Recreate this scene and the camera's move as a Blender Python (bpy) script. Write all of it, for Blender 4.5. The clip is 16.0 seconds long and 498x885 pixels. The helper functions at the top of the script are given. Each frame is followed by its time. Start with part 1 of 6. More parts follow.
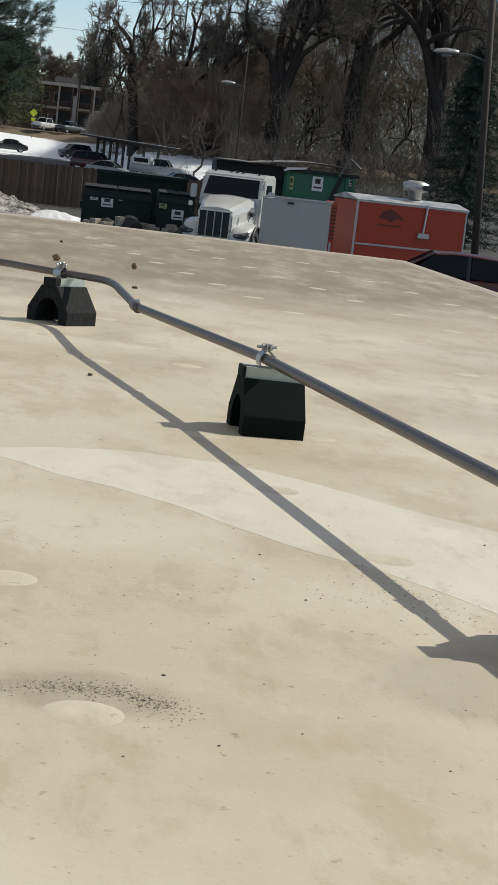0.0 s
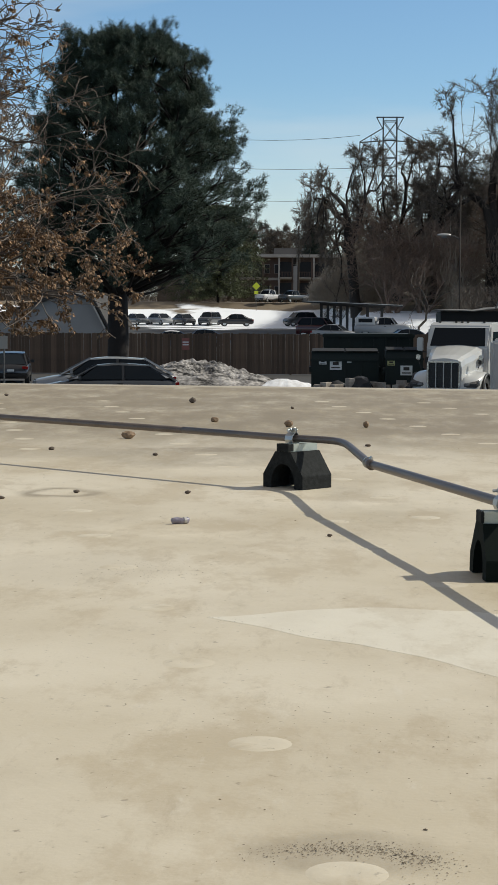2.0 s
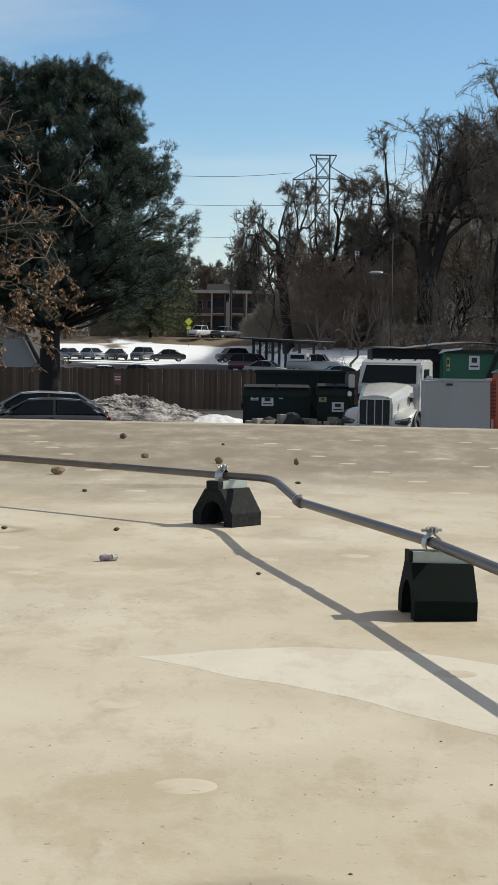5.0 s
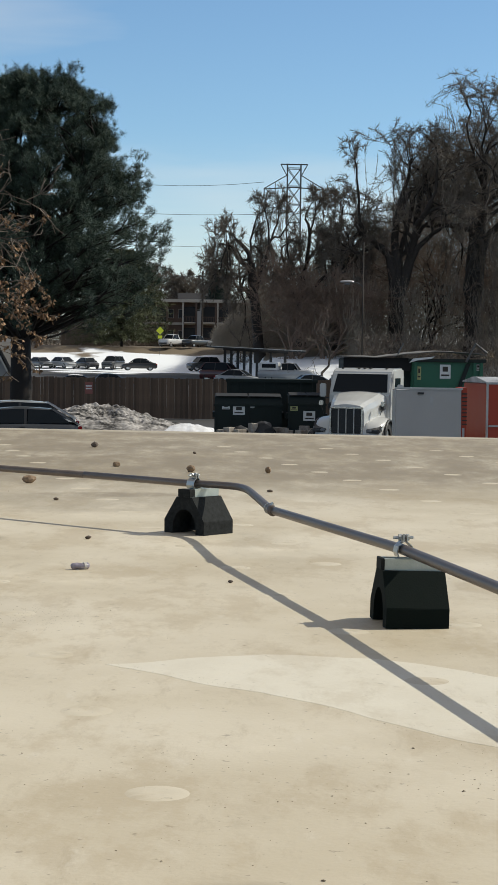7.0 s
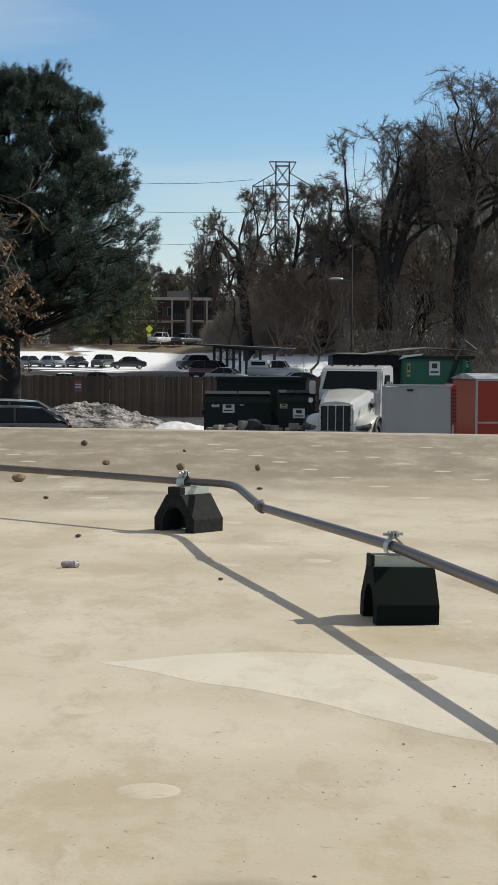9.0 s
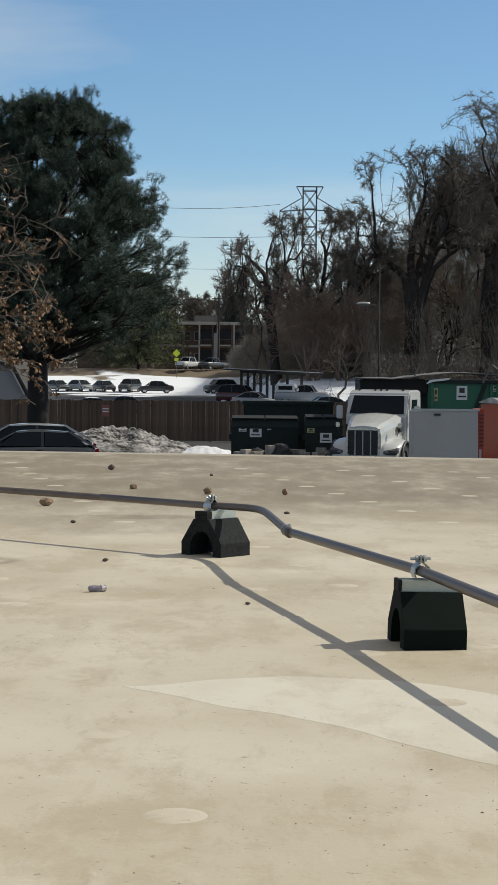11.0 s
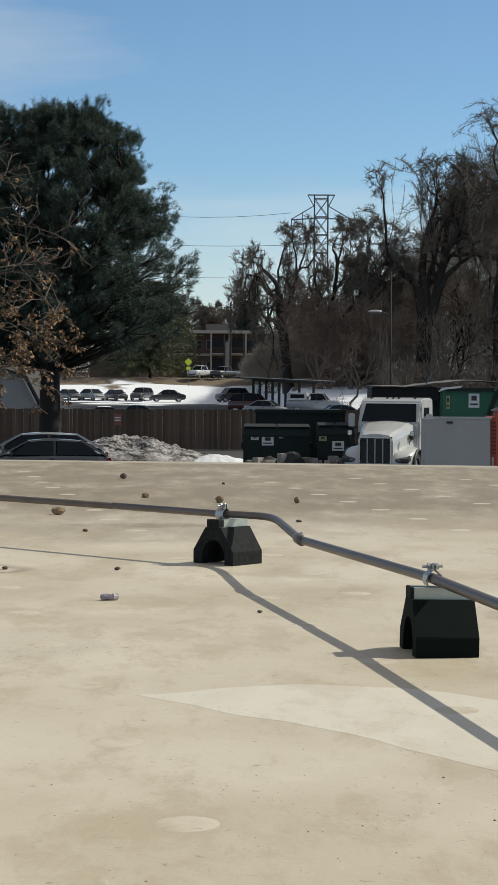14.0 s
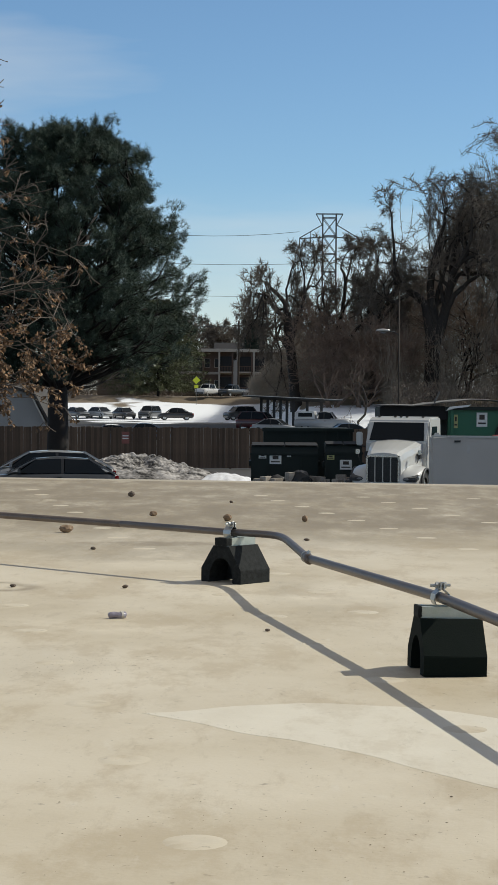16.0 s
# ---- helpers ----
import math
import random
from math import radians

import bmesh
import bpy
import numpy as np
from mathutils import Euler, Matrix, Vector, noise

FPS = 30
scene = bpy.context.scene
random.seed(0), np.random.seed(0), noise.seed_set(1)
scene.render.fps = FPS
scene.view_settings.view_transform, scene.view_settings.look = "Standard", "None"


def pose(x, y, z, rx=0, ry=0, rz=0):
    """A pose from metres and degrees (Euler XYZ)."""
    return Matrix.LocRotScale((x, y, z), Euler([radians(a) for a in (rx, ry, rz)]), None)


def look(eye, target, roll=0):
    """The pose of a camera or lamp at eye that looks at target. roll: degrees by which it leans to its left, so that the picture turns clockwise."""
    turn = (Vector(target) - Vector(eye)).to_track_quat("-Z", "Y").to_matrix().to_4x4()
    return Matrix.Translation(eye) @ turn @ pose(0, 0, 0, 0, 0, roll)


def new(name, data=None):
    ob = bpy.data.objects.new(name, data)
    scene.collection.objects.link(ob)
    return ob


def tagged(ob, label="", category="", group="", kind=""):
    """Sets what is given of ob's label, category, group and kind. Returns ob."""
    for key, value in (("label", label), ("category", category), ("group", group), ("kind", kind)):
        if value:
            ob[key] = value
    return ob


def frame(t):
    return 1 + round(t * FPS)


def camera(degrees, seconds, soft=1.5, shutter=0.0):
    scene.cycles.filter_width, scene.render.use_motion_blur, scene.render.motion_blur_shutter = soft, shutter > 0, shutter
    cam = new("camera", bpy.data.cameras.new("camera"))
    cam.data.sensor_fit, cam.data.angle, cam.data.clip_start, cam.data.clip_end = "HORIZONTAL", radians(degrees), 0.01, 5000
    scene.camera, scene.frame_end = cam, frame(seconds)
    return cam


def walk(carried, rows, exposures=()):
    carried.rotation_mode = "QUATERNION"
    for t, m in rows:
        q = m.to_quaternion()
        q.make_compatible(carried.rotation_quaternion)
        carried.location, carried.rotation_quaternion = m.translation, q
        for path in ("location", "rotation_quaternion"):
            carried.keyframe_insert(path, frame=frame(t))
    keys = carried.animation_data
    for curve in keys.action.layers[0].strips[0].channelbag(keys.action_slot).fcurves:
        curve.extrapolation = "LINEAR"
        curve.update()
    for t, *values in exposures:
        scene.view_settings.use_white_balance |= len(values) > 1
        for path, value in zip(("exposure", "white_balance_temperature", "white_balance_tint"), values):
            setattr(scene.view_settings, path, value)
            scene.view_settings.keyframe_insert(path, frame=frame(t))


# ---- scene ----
cam = camera(15.22, 16.0, soft=1.5)
ROWS = [
    (0, -0.0161, -0.0047, 0.4991, 81.210, -6.556, -4.675),
    (0.5, -0.0151, -0.0032, 0.4992, 81.574, -4.927, -4.469),
    (1, -0.0048, -0.0031, 0.4962, 82.995, -2.266, -2.788),
    (1.5, -0.0044, 0.0069, 0.4969, 84.441, -0.992, 0.562),
    (2, -0.0041, -0.0126, 0.4965, 85.695, -0.244, 2.134),
    (2.5, -0.0012, -0.0007, 0.4971, 86.391, 0.311, 2.482),
    (3, 0.0029, 0.0024, 0.4966, 86.702, 0.506, 2.682),
    (3.5, -0.0026, -0.0029, 0.4974, 86.727, 0.301, 2.559),
    (4, -0.0016, -0.0007, 0.5017, 86.614, 0.052, 2.154),
    (4.5, -0.0003, 0.0147, 0.5029, 86.615, -0.422, 1.175),
    (5, 0.0000, 0.0000, 0.5000, 86.805, -0.778, 0.060),
    (5.2, -0.0019, -0.0052, 0.4998, 86.902, -1.034, -0.378),
    (7.3, 0.0000, 0.0000, 0.4970, 87.095, -0.800, -0.861),
    (7.5, 0.0013, -0.0002, 0.4967, 86.956, -0.813, -0.913),
    (8, -0.0001, -0.0058, 0.4973, 86.827, -0.515, -1.196),
    (10.3, 0.0000, 0.0000, 0.4970, 87.620, -0.400, -0.747),
    (10.5, 0.0002, -0.0042, 0.4967, 87.707, -0.381, -0.591),
    (11, -0.0003, -0.0023, 0.4970, 87.769, -0.505, -0.314),
    (11.5, -0.0003, -0.0023, 0.4970, 87.794, -0.496, -0.209),
    (12, -0.0002, -0.0025, 0.4970, 87.793, -0.487, -0.103),
    (12.5, 0.0000, -0.0066, 0.4976, 87.785, -0.368, -0.043),
    (13, -0.0003, 0.0006, 0.4966, 87.834, -0.351, -0.001),
    (13.5, -0.0006, 0.0000, 0.4961, 87.921, -0.325, 0.019),
    (14, 0.0009, -0.0029, 0.4964, 88.026, -0.321, 0.052),
    (14.5, 0.0000, -0.0041, 0.4968, 88.164, -0.244, 0.053),
    (15, 0.0007, -0.0016, 0.4962, 88.313, -0.319, 0.158),
    (15.5, 0.0005, -0.0051, 0.4965, 88.466, -0.364, 0.237),
    (16, 0.0000, -0.0066, 0.4965, 88.592, -0.461, 0.295),
]
walk(cam, [(t, pose(x, y, z, rx, ry, rz)) for t, x, y, z, rx, ry, rz in ROWS], exposures=[(0.0, -0.27, 6600, 5), (1.0, -0.33, 6620, 5), (3.0, -0.27, 6650, 5), (4.5, -0.22, 6620, 5), (8.0, -0.23, 6640, 5), (10.5, -0.33, 6620, 5), (16.0, -0.33, 6600, 5)])

# ---- light ----
SUN_DIR = Vector((0.146, 0.042, 0.1305)).normalized()
world = bpy.data.worlds.new("sky")
scene.world = world
world.use_nodes = True
wn, wl = world.node_tree.nodes, world.node_tree.links
bg = wn["Background"]
sky = wn.new("ShaderNodeTexSky")
sky.sky_type = "NISHITA"
sky.sun_disc = False
sky.sun_elevation = math.asin(SUN_DIR.z)
sky.sun_rotation = math.atan2(SUN_DIR.x, SUN_DIR.y)
sky.altitude, sky.air_density, sky.dust_density, sky.ozone_density = 1600, 1.0, 0.8, 2.0
co = wn.new("ShaderNodeTexCoord")
mp = wn.new("ShaderNodeMapping")
mp.inputs["Scale"].default_value = (2.2, 2.2, 13.0)
cl = wn.new("ShaderNodeTexNoise")
cl.inputs["Scale"].default_value, cl.inputs["Detail"].default_value, cl.inputs["Roughness"].default_value = 1.3, 5, 0.5
rp = wn.new("ShaderNodeMapRange")
rp.inputs["From Min"].default_value, rp.inputs["From Max"].default_value = 0.5, 0.8
rp.inputs["To Max"].default_value = 0.55
mx = wn.new("ShaderNodeMixRGB")
mx.inputs["Color2"].default_value = (8.6, 8.5, 8.5, 1)
tint = wn.new("ShaderNodeMixRGB")
tint.blend_type = "MULTIPLY"
tint.inputs["Fac"].default_value = 1.0
tint.inputs["Color2"].default_value = (1.0, 1.17, 1.29, 1)
sepz = wn.new("ShaderNodeSeparateXYZ")
# thin wisps of cloud, a pale haze along the horizon; overhead, unseen, a tan veil added to warm the shade
fill_veil = wn.new("ShaderNodeMapRange")
fill_veil.interpolation_type = "SMOOTHSTEP"
fill_veil.inputs["From Min"].default_value, fill_veil.inputs["From Max"].default_value, fill_veil.inputs["To Max"].default_value = 0.26, 0.6, 0.42
veiled = wn.new("ShaderNodeMixRGB")
veiled.inputs["Color2"].default_value = (6.8, 5.6, 4.2, 1)
haze = wn.new("ShaderNodeMapRange")
haze.interpolation_type = "SMOOTHSTEP"
haze.inputs["From Min"].default_value, haze.inputs["From Max"].default_value, haze.inputs["To Min"].default_value, haze.inputs["To Max"].default_value = 0.01, 0.12, 0.5, 0.0
tot = wn.new("ShaderNodeMath")
tot.operation, tot.use_clamp = "ADD", True
wl.new(co.outputs["Generated"], mp.inputs["Vector"])
wl.new(co.outputs["Generated"], sepz.inputs["Vector"])
wl.new(mp.outputs["Vector"], cl.inputs["Vector"])
wl.new(cl.outputs["Fac"], rp.inputs["Value"])
wl.new(sepz.outputs["Z"], fill_veil.inputs["Value"])
wl.new(fill_veil.outputs["Result"], veiled.inputs["Fac"])
wl.new(sepz.outputs["Z"], haze.inputs["Value"])
wl.new(rp.outputs["Result"], tot.inputs[0])
wl.new(haze.outputs["Result"], tot.inputs[1])
wl.new(sky.outputs["Color"], tint.inputs["Color1"])
wl.new(tint.outputs["Color"], mx.inputs["Color1"])
wl.new(tot.outputs[0], mx.inputs["Fac"])
wl.new(mx.outputs["Color"], veiled.inputs["Color1"])
wl.new(veiled.outputs["Color"], bg.inputs["Color"])
bg.inputs["Strength"].default_value = 0.114
sun = new("sun", bpy.data.lights.new("sun", "SUN"))
sun.data.energy, sun.data.angle, sun.data.color = 4.95, radians(0.53), (1.0, 0.95, 0.865)
sun.matrix_world = look(SUN_DIR * 200, (0, 0, 0))


# ---- materials ----
def mat(name, a, b, scale=8.0, rough=0.7, metal=0.0, bump=0.0, fine=60.0, spread=0.25, rough_var=0.12, stretch=(1, 1, 1), island=0.0, coat=0.0):
    """Two colours mixed by a broad and a fine noise, with bump and uneven gloss; sizes in metres."""
    m = bpy.data.materials.new(name)
    m.use_nodes = True
    n, l = m.node_tree.nodes, m.node_tree.links
    bs = n["Principled BSDF"]
    tc = n.new("ShaderNodeTexCoord")
    mpg = n.new("ShaderNodeMapping")
    mpg.inputs["Scale"].default_value = stretch
    l.new(tc.outputs["Object"], mpg.inputs["Vector"])
    n1, n2 = n.new("ShaderNodeTexNoise"), n.new("ShaderNodeTexNoise")
    n1.inputs["Scale"].default_value, n1.inputs["Detail"].default_value = scale, 5
    n2.inputs["Scale"].default_value, n2.inputs["Detail"].default_value = fine, 3
    for q in (n1, n2):
        l.new(mpg.outputs["Vector"], q.inputs["Vector"])
    ad = n.new("ShaderNodeMixRGB")
    ad.inputs["Fac"].default_value = 0.35
    l.new(n1.outputs["Fac"], ad.inputs["Color1"])
    l.new(n2.outputs["Fac"], ad.inputs["Color2"])
    mr = n.new("ShaderNodeMapRange")
    mr.inputs["From Min"].default_value, mr.inputs["From Max"].default_value = 0.5 - spread, 0.5 + spread
    l.new(ad.outputs["Color"], mr.inputs["Value"])
    mixc = n.new("ShaderNodeMixRGB")
    mixc.inputs["Color1"].default_value, mixc.inputs["Color2"].default_value = (*a, 1), (*b, 1)
    l.new(mr.outputs["Result"], mixc.inputs["Fac"])
    col = mixc.outputs["Color"]
    if island:
        ge, hs = n.new("ShaderNodeNewGeometry"), n.new("ShaderNodeHueSaturation")
        vr = n.new("ShaderNodeMapRange")
        vr.inputs["To Min"].default_value, vr.inputs["To Max"].default_value = 1 - island, 1 + island
        l.new(ge.outputs["Random Per Island"], vr.inputs["Value"])
        l.new(vr.outputs["Result"], hs.inputs["Value"])
        l.new(col, hs.inputs["Color"])
        col = hs.outputs["Color"]
    l.new(col, bs.inputs["Base Color"])
    rr = n.new("ShaderNodeMapRange")
    rr.inputs["To Min"].default_value, rr.inputs["To Max"].default_value = max(0.02, rough - rough_var), min(1.0, rough + rough_var)
    l.new(n1.outputs["Fac"], rr.inputs["Value"])
    l.new(rr.outputs["Result"], bs.inputs["Roughness"])
    bs.inputs["Metallic"].default_value = metal
    bs.inputs["Coat Weight"].default_value = coat
    if bump:
        bp = n.new("ShaderNodeBump")
        bp.inputs["Strength"].default_value, bp.inputs["Distance"].default_value = 0.6, bump
        l.new(ad.outputs["Color"], bp.inputs["Height"])
        l.new(bp.outputs["Normal"], bs.inputs["Normal"])
    return m


def membrane_mat(name, clean, dirty, amount, spots=()):
    """Aged roof membrane: blotches of dust, run marks, fine dark grit and a soft wrinkle."""
    m = bpy.data.materials.new(name)
    m.use_nodes = True
    n, l = m.node_tree.nodes, m.node_tree.links
    bs = n["Principled BSDF"]
    tc = n.new("ShaderNodeTexCoord")

    def nz(scale, detail, rough, squeeze=(1, 1, 1), turn=0.0):
        p = n.new("ShaderNodeMapping")
        p.inputs["Scale"].default_value = squeeze
        p.inputs["Rotation"].default_value = (0, 0, turn)
        q = n.new("ShaderNodeTexNoise")
        q.inputs["Scale"].default_value, q.inputs["Detail"].default_value, q.inputs["Roughness"].default_value = scale, detail, rough
        l.new(tc.outputs["Object"], p.inputs["Vector"])
        l.new(p.outputs["Vector"], q.inputs["Vector"])
        return q.outputs["Fac"]

    def ramp(v, lo, hi, to=1.0):
        q = n.new("ShaderNodeMapRange")
        q.interpolation_type = "SMOOTHSTEP"
        q.inputs["From Min"].default_value, q.inputs["From Max"].default_value, q.inputs["To Max"].default_value = lo, hi, to
        l.new(v, q.inputs["Value"])
        return q.outputs["Result"]

    def mixin(c1, c2, f, how="MIX"):
        q = n.new("ShaderNodeMixRGB")
        q.blend_type = how
        l.new(f, q.inputs["Fac"])
        if isinstance(c1, tuple):
            q.inputs["Color1"].default_value = (*c1, 1)
        else:
            l.new(c1, q.inputs["Color1"])
        q.inputs["Color2"].default_value = (*c2, 1)
        return q.outputs["Color"]

    c = mixin(clean, dirty, ramp(nz(0.9, 6, 0.55), 0.36, 0.68, amount))
    c = mixin(c, tuple(0.72 * v for v in dirty), ramp(nz(0.75, 7, 0.6, (1.6, 0.8, 1), 0.5), 0.54, 0.74, 0.75 * amount))
    c = mixin(c, tuple(min(1, 1.14 * v) for v in clean), ramp(nz(1.7, 6, 0.65), 0.55, 0.75, 0.6))
    c = mixin(c, tuple(0.8 * v for v in dirty), ramp(nz(9.0, 6, 0.7, (1.0, 0.45, 1)), 0.56, 0.76, 0.55 * amount))
    c = mixin(c, (0.16, 0.13, 0.1), ramp(nz(55.0, 3, 0.6), 0.64, 0.74, 0.6 * amount))
    c = mixin(c, (0.1, 0.085, 0.07), ramp(nz(140.0, 2, 0.5), 0.71, 0.78, 0.45 * amount))
    c = mixin(c, (0.37, 0.29, 0.182), ramp(nz(3.2, 9, 0.72, (1.3, 0.6, 1), 0.3), 0.49, 0.6, 0.42 * amount))
    c = mixin(c, (0.33, 0.26, 0.162), ramp(nz(1.3, 9, 0.7, (1.2, 0.9, 1), 1.1), 0.5, 0.66, 0.24 * amount))
    c = mixin(c, (0.34, 0.275, 0.185), ramp(nz(17.0, 8, 0.75, (1.2, 0.3, 1), 0.15), 0.54, 0.7, 0.4 * amount))
    c = mixin(c, (0.62, 0.57, 0.48), ramp(nz(23.0, 6, 0.7, (1.0, 0.35, 1), 0.9), 0.58, 0.72, 0.4 * amount))
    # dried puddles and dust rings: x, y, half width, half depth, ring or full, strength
    wob, warp = n.new("ShaderNodeTexNoise"), n.new("ShaderNodeVectorMath")
    wob.inputs["Scale"].default_value, wob.inputs["Detail"].default_value = 7.0, 6
    l.new(tc.outputs["Object"], wob.inputs["Vector"])
    warp.operation = "MULTIPLY_ADD"
    warp.inputs[1].default_value = (0.08, 0.14, 0)
    l.new(wob.outputs["Color"], warp.inputs[0]), l.new(tc.outputs["Object"], warp.inputs[2])
    mottle = ramp(nz(3.4, 9, 0.74, (1.5, 0.5, 1), 0.2), 0.16, 0.62)
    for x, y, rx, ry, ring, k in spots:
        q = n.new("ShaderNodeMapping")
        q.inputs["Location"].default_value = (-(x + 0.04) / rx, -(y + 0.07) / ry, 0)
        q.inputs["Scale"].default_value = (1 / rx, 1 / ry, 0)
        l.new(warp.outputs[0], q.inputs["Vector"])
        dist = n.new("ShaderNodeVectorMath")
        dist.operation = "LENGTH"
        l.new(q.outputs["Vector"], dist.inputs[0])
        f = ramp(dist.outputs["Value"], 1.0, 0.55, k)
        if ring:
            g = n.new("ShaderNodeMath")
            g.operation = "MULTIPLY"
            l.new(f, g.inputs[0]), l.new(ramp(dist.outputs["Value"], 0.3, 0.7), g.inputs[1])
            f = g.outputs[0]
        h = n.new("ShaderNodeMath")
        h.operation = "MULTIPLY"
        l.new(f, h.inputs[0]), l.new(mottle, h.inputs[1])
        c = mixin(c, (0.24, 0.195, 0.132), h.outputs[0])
    l.new(c, bs.inputs["Base Color"])
    bs.inputs["Roughness"].default_value = 0.62
    bs.inputs["Specular IOR Level"].default_value = 0.3
    b1, b2 = n.new("ShaderNodeBump"), n.new("ShaderNodeBump")
    b1.inputs["Strength"].default_value, b1.inputs["Distance"].default_value = 0.25, 0.02
    b2.inputs["Strength"].default_value, b2.inputs["Distance"].default_value = 0.25, 0.0015
    l.new(nz(2.6, 3, 0.5), b1.inputs["Height"])
    l.new(nz(120.0, 3, 0.6), b2.inputs["Height"])
    l.new(b1.outputs["Normal"], b2.inputs["Normal"])
    l.new(b2.outputs["Normal"], bs.inputs["Normal"])
    return m


def ground_mat():
    """Wet-dry asphalt with grit near by; old snow on the slope beyond."""
    m = bpy.data.materials.new("asphalt_and_snow")
    m.use_nodes = True
    n, l = m.node_tree.nodes, m.node_tree.links
    bs = n["Principled BSDF"]
    tc, sep = n.new("ShaderNodeTexCoord"), n.new("ShaderNodeSeparateXYZ")
    l.new(tc.outputs["Object"], sep.inputs["Vector"])
    n1, n2, n3 = (n.new("ShaderNodeTexNoise") for _ in range(3))
    for q, s, d in ((n1, 0.25, 6), (n2, 14.0, 4), (n3, 0.11, 7)):
        q.inputs["Scale"].default_value, q.inputs["Detail"].default_value = s, d
        l.new(tc.outputs["Object"], q.inputs["Vector"])
    asp = n.new("ShaderNodeMixRGB")
    asp.inputs["Color1"].default_value, asp.inputs["Color2"].default_value = (0.025, 0.025, 0.026, 1), (0.06, 0.057, 0.053, 1)
    # dead grass beyond the snow
    verge, grass = n.new("ShaderNodeMapRange"), n.new("ShaderNodeMixRGB")
    verge.inputs["From Min"].default_value, verge.inputs["From Max"].default_value = 276.0, 282.0
    grass.inputs["Color2"].default_value = (0.15, 0.115, 0.075, 1)
    l.new(n1.outputs["Fac"], asp.inputs["Fac"])
    # the snowfield begins past the far parking row and ends at the street
    a = n.new("ShaderNodeMath"); a.operation = "MULTIPLY_ADD"
    a.inputs[1].default_value, a.inputs[2].default_value = 40.0, -20.0
    l.new(n3.outputs["Fac"], a.inputs[0])
    b = n.new("ShaderNodeMath"); b.operation = "ADD"
    east = n.new("ShaderNodeMapRange")
    east.interpolation_type = "SMOOTHSTEP"
    east.inputs["From Min"].default_value, east.inputs["From Max"].default_value, east.inputs["To Max"].default_value = 0.5, 6.5, 57.0
    l.new(sep.outputs["X"], east.inputs["Value"])
    b0 = n.new("ShaderNodeMath"); b0.operation = "ADD"
    l.new(sep.outputs["Y"], b0.inputs[0]); l.new(east.outputs["Result"], b0.inputs[1])
    l.new(a.outputs[0], b.inputs[0]); l.new(b0.outputs[0], b.inputs[1])
    lo, hi = n.new("ShaderNodeMapRange"), n.new("ShaderNodeMapRange")
    lo.inputs["From Min"].default_value, lo.inputs["From Max"].default_value = 243.0, 246.0
    hi.inputs["From Min"].default_value, hi.inputs["From Max"].default_value = 285.0, 282.0
    l.new(b.outputs[0], lo.inputs["Value"]); l.new(b.outputs[0], hi.inputs["Value"])
    k0 = n.new("ShaderNodeMath"); k0.operation = "MULTIPLY"
    l.new(lo.outputs[0], k0.inputs[0]); l.new(hi.outputs[0], k0.inputs[1])
    # bare dead grass under the trees further east
    bare = n.new("ShaderNodeMapRange")
    bare.inputs["From Min"].default_value, bare.inputs["From Max"].default_value = 17.0, 14.5
    l.new(sep.outputs["X"], bare.inputs["Value"])
    k = n.new("ShaderNodeMath"); k.operation = "MULTIPLY"
    l.new(k0.outputs[0], k.inputs[0]); l.new(bare.outputs[0], k.inputs[1])
    c = n.new("ShaderNodeMixRGB")
    c.inputs["Color2"].default_value = (0.82, 0.84, 0.87, 1)
    l.new(b.outputs[0], verge.inputs["Value"]); l.new(verge.outputs[0], grass.inputs["Fac"]); l.new(asp.outputs["Color"], grass.inputs["Color1"])
    l.new(k.outputs[0], c.inputs["Fac"]); l.new(grass.outputs["Color"], c.inputs["Color1"])
    l.new(c.outputs["Color"], bs.inputs["Base Color"])
    bs.inputs["Roughness"].default_value = 0.85
    bp = n.new("ShaderNodeBump")
    bp.inputs["Strength"].default_value, bp.inputs["Distance"].default_value = 0.4, 0.01
    l.new(n2.outputs["Fac"], bp.inputs["Height"]); l.new(bp.outputs["Normal"], bs.inputs["Normal"])
    return m


def glass_mat(name, tint, rough=0.04):
    m = bpy.data.materials.new(name)
    m.use_nodes = True
    bs = m.node_tree.nodes["Principled BSDF"]
    bs.inputs["Base Color"].default_value = (*tint, 1)
    bs.inputs["Roughness"].default_value = rough
    bs.inputs["Specular IOR Level"].default_value = 0.2
    return m


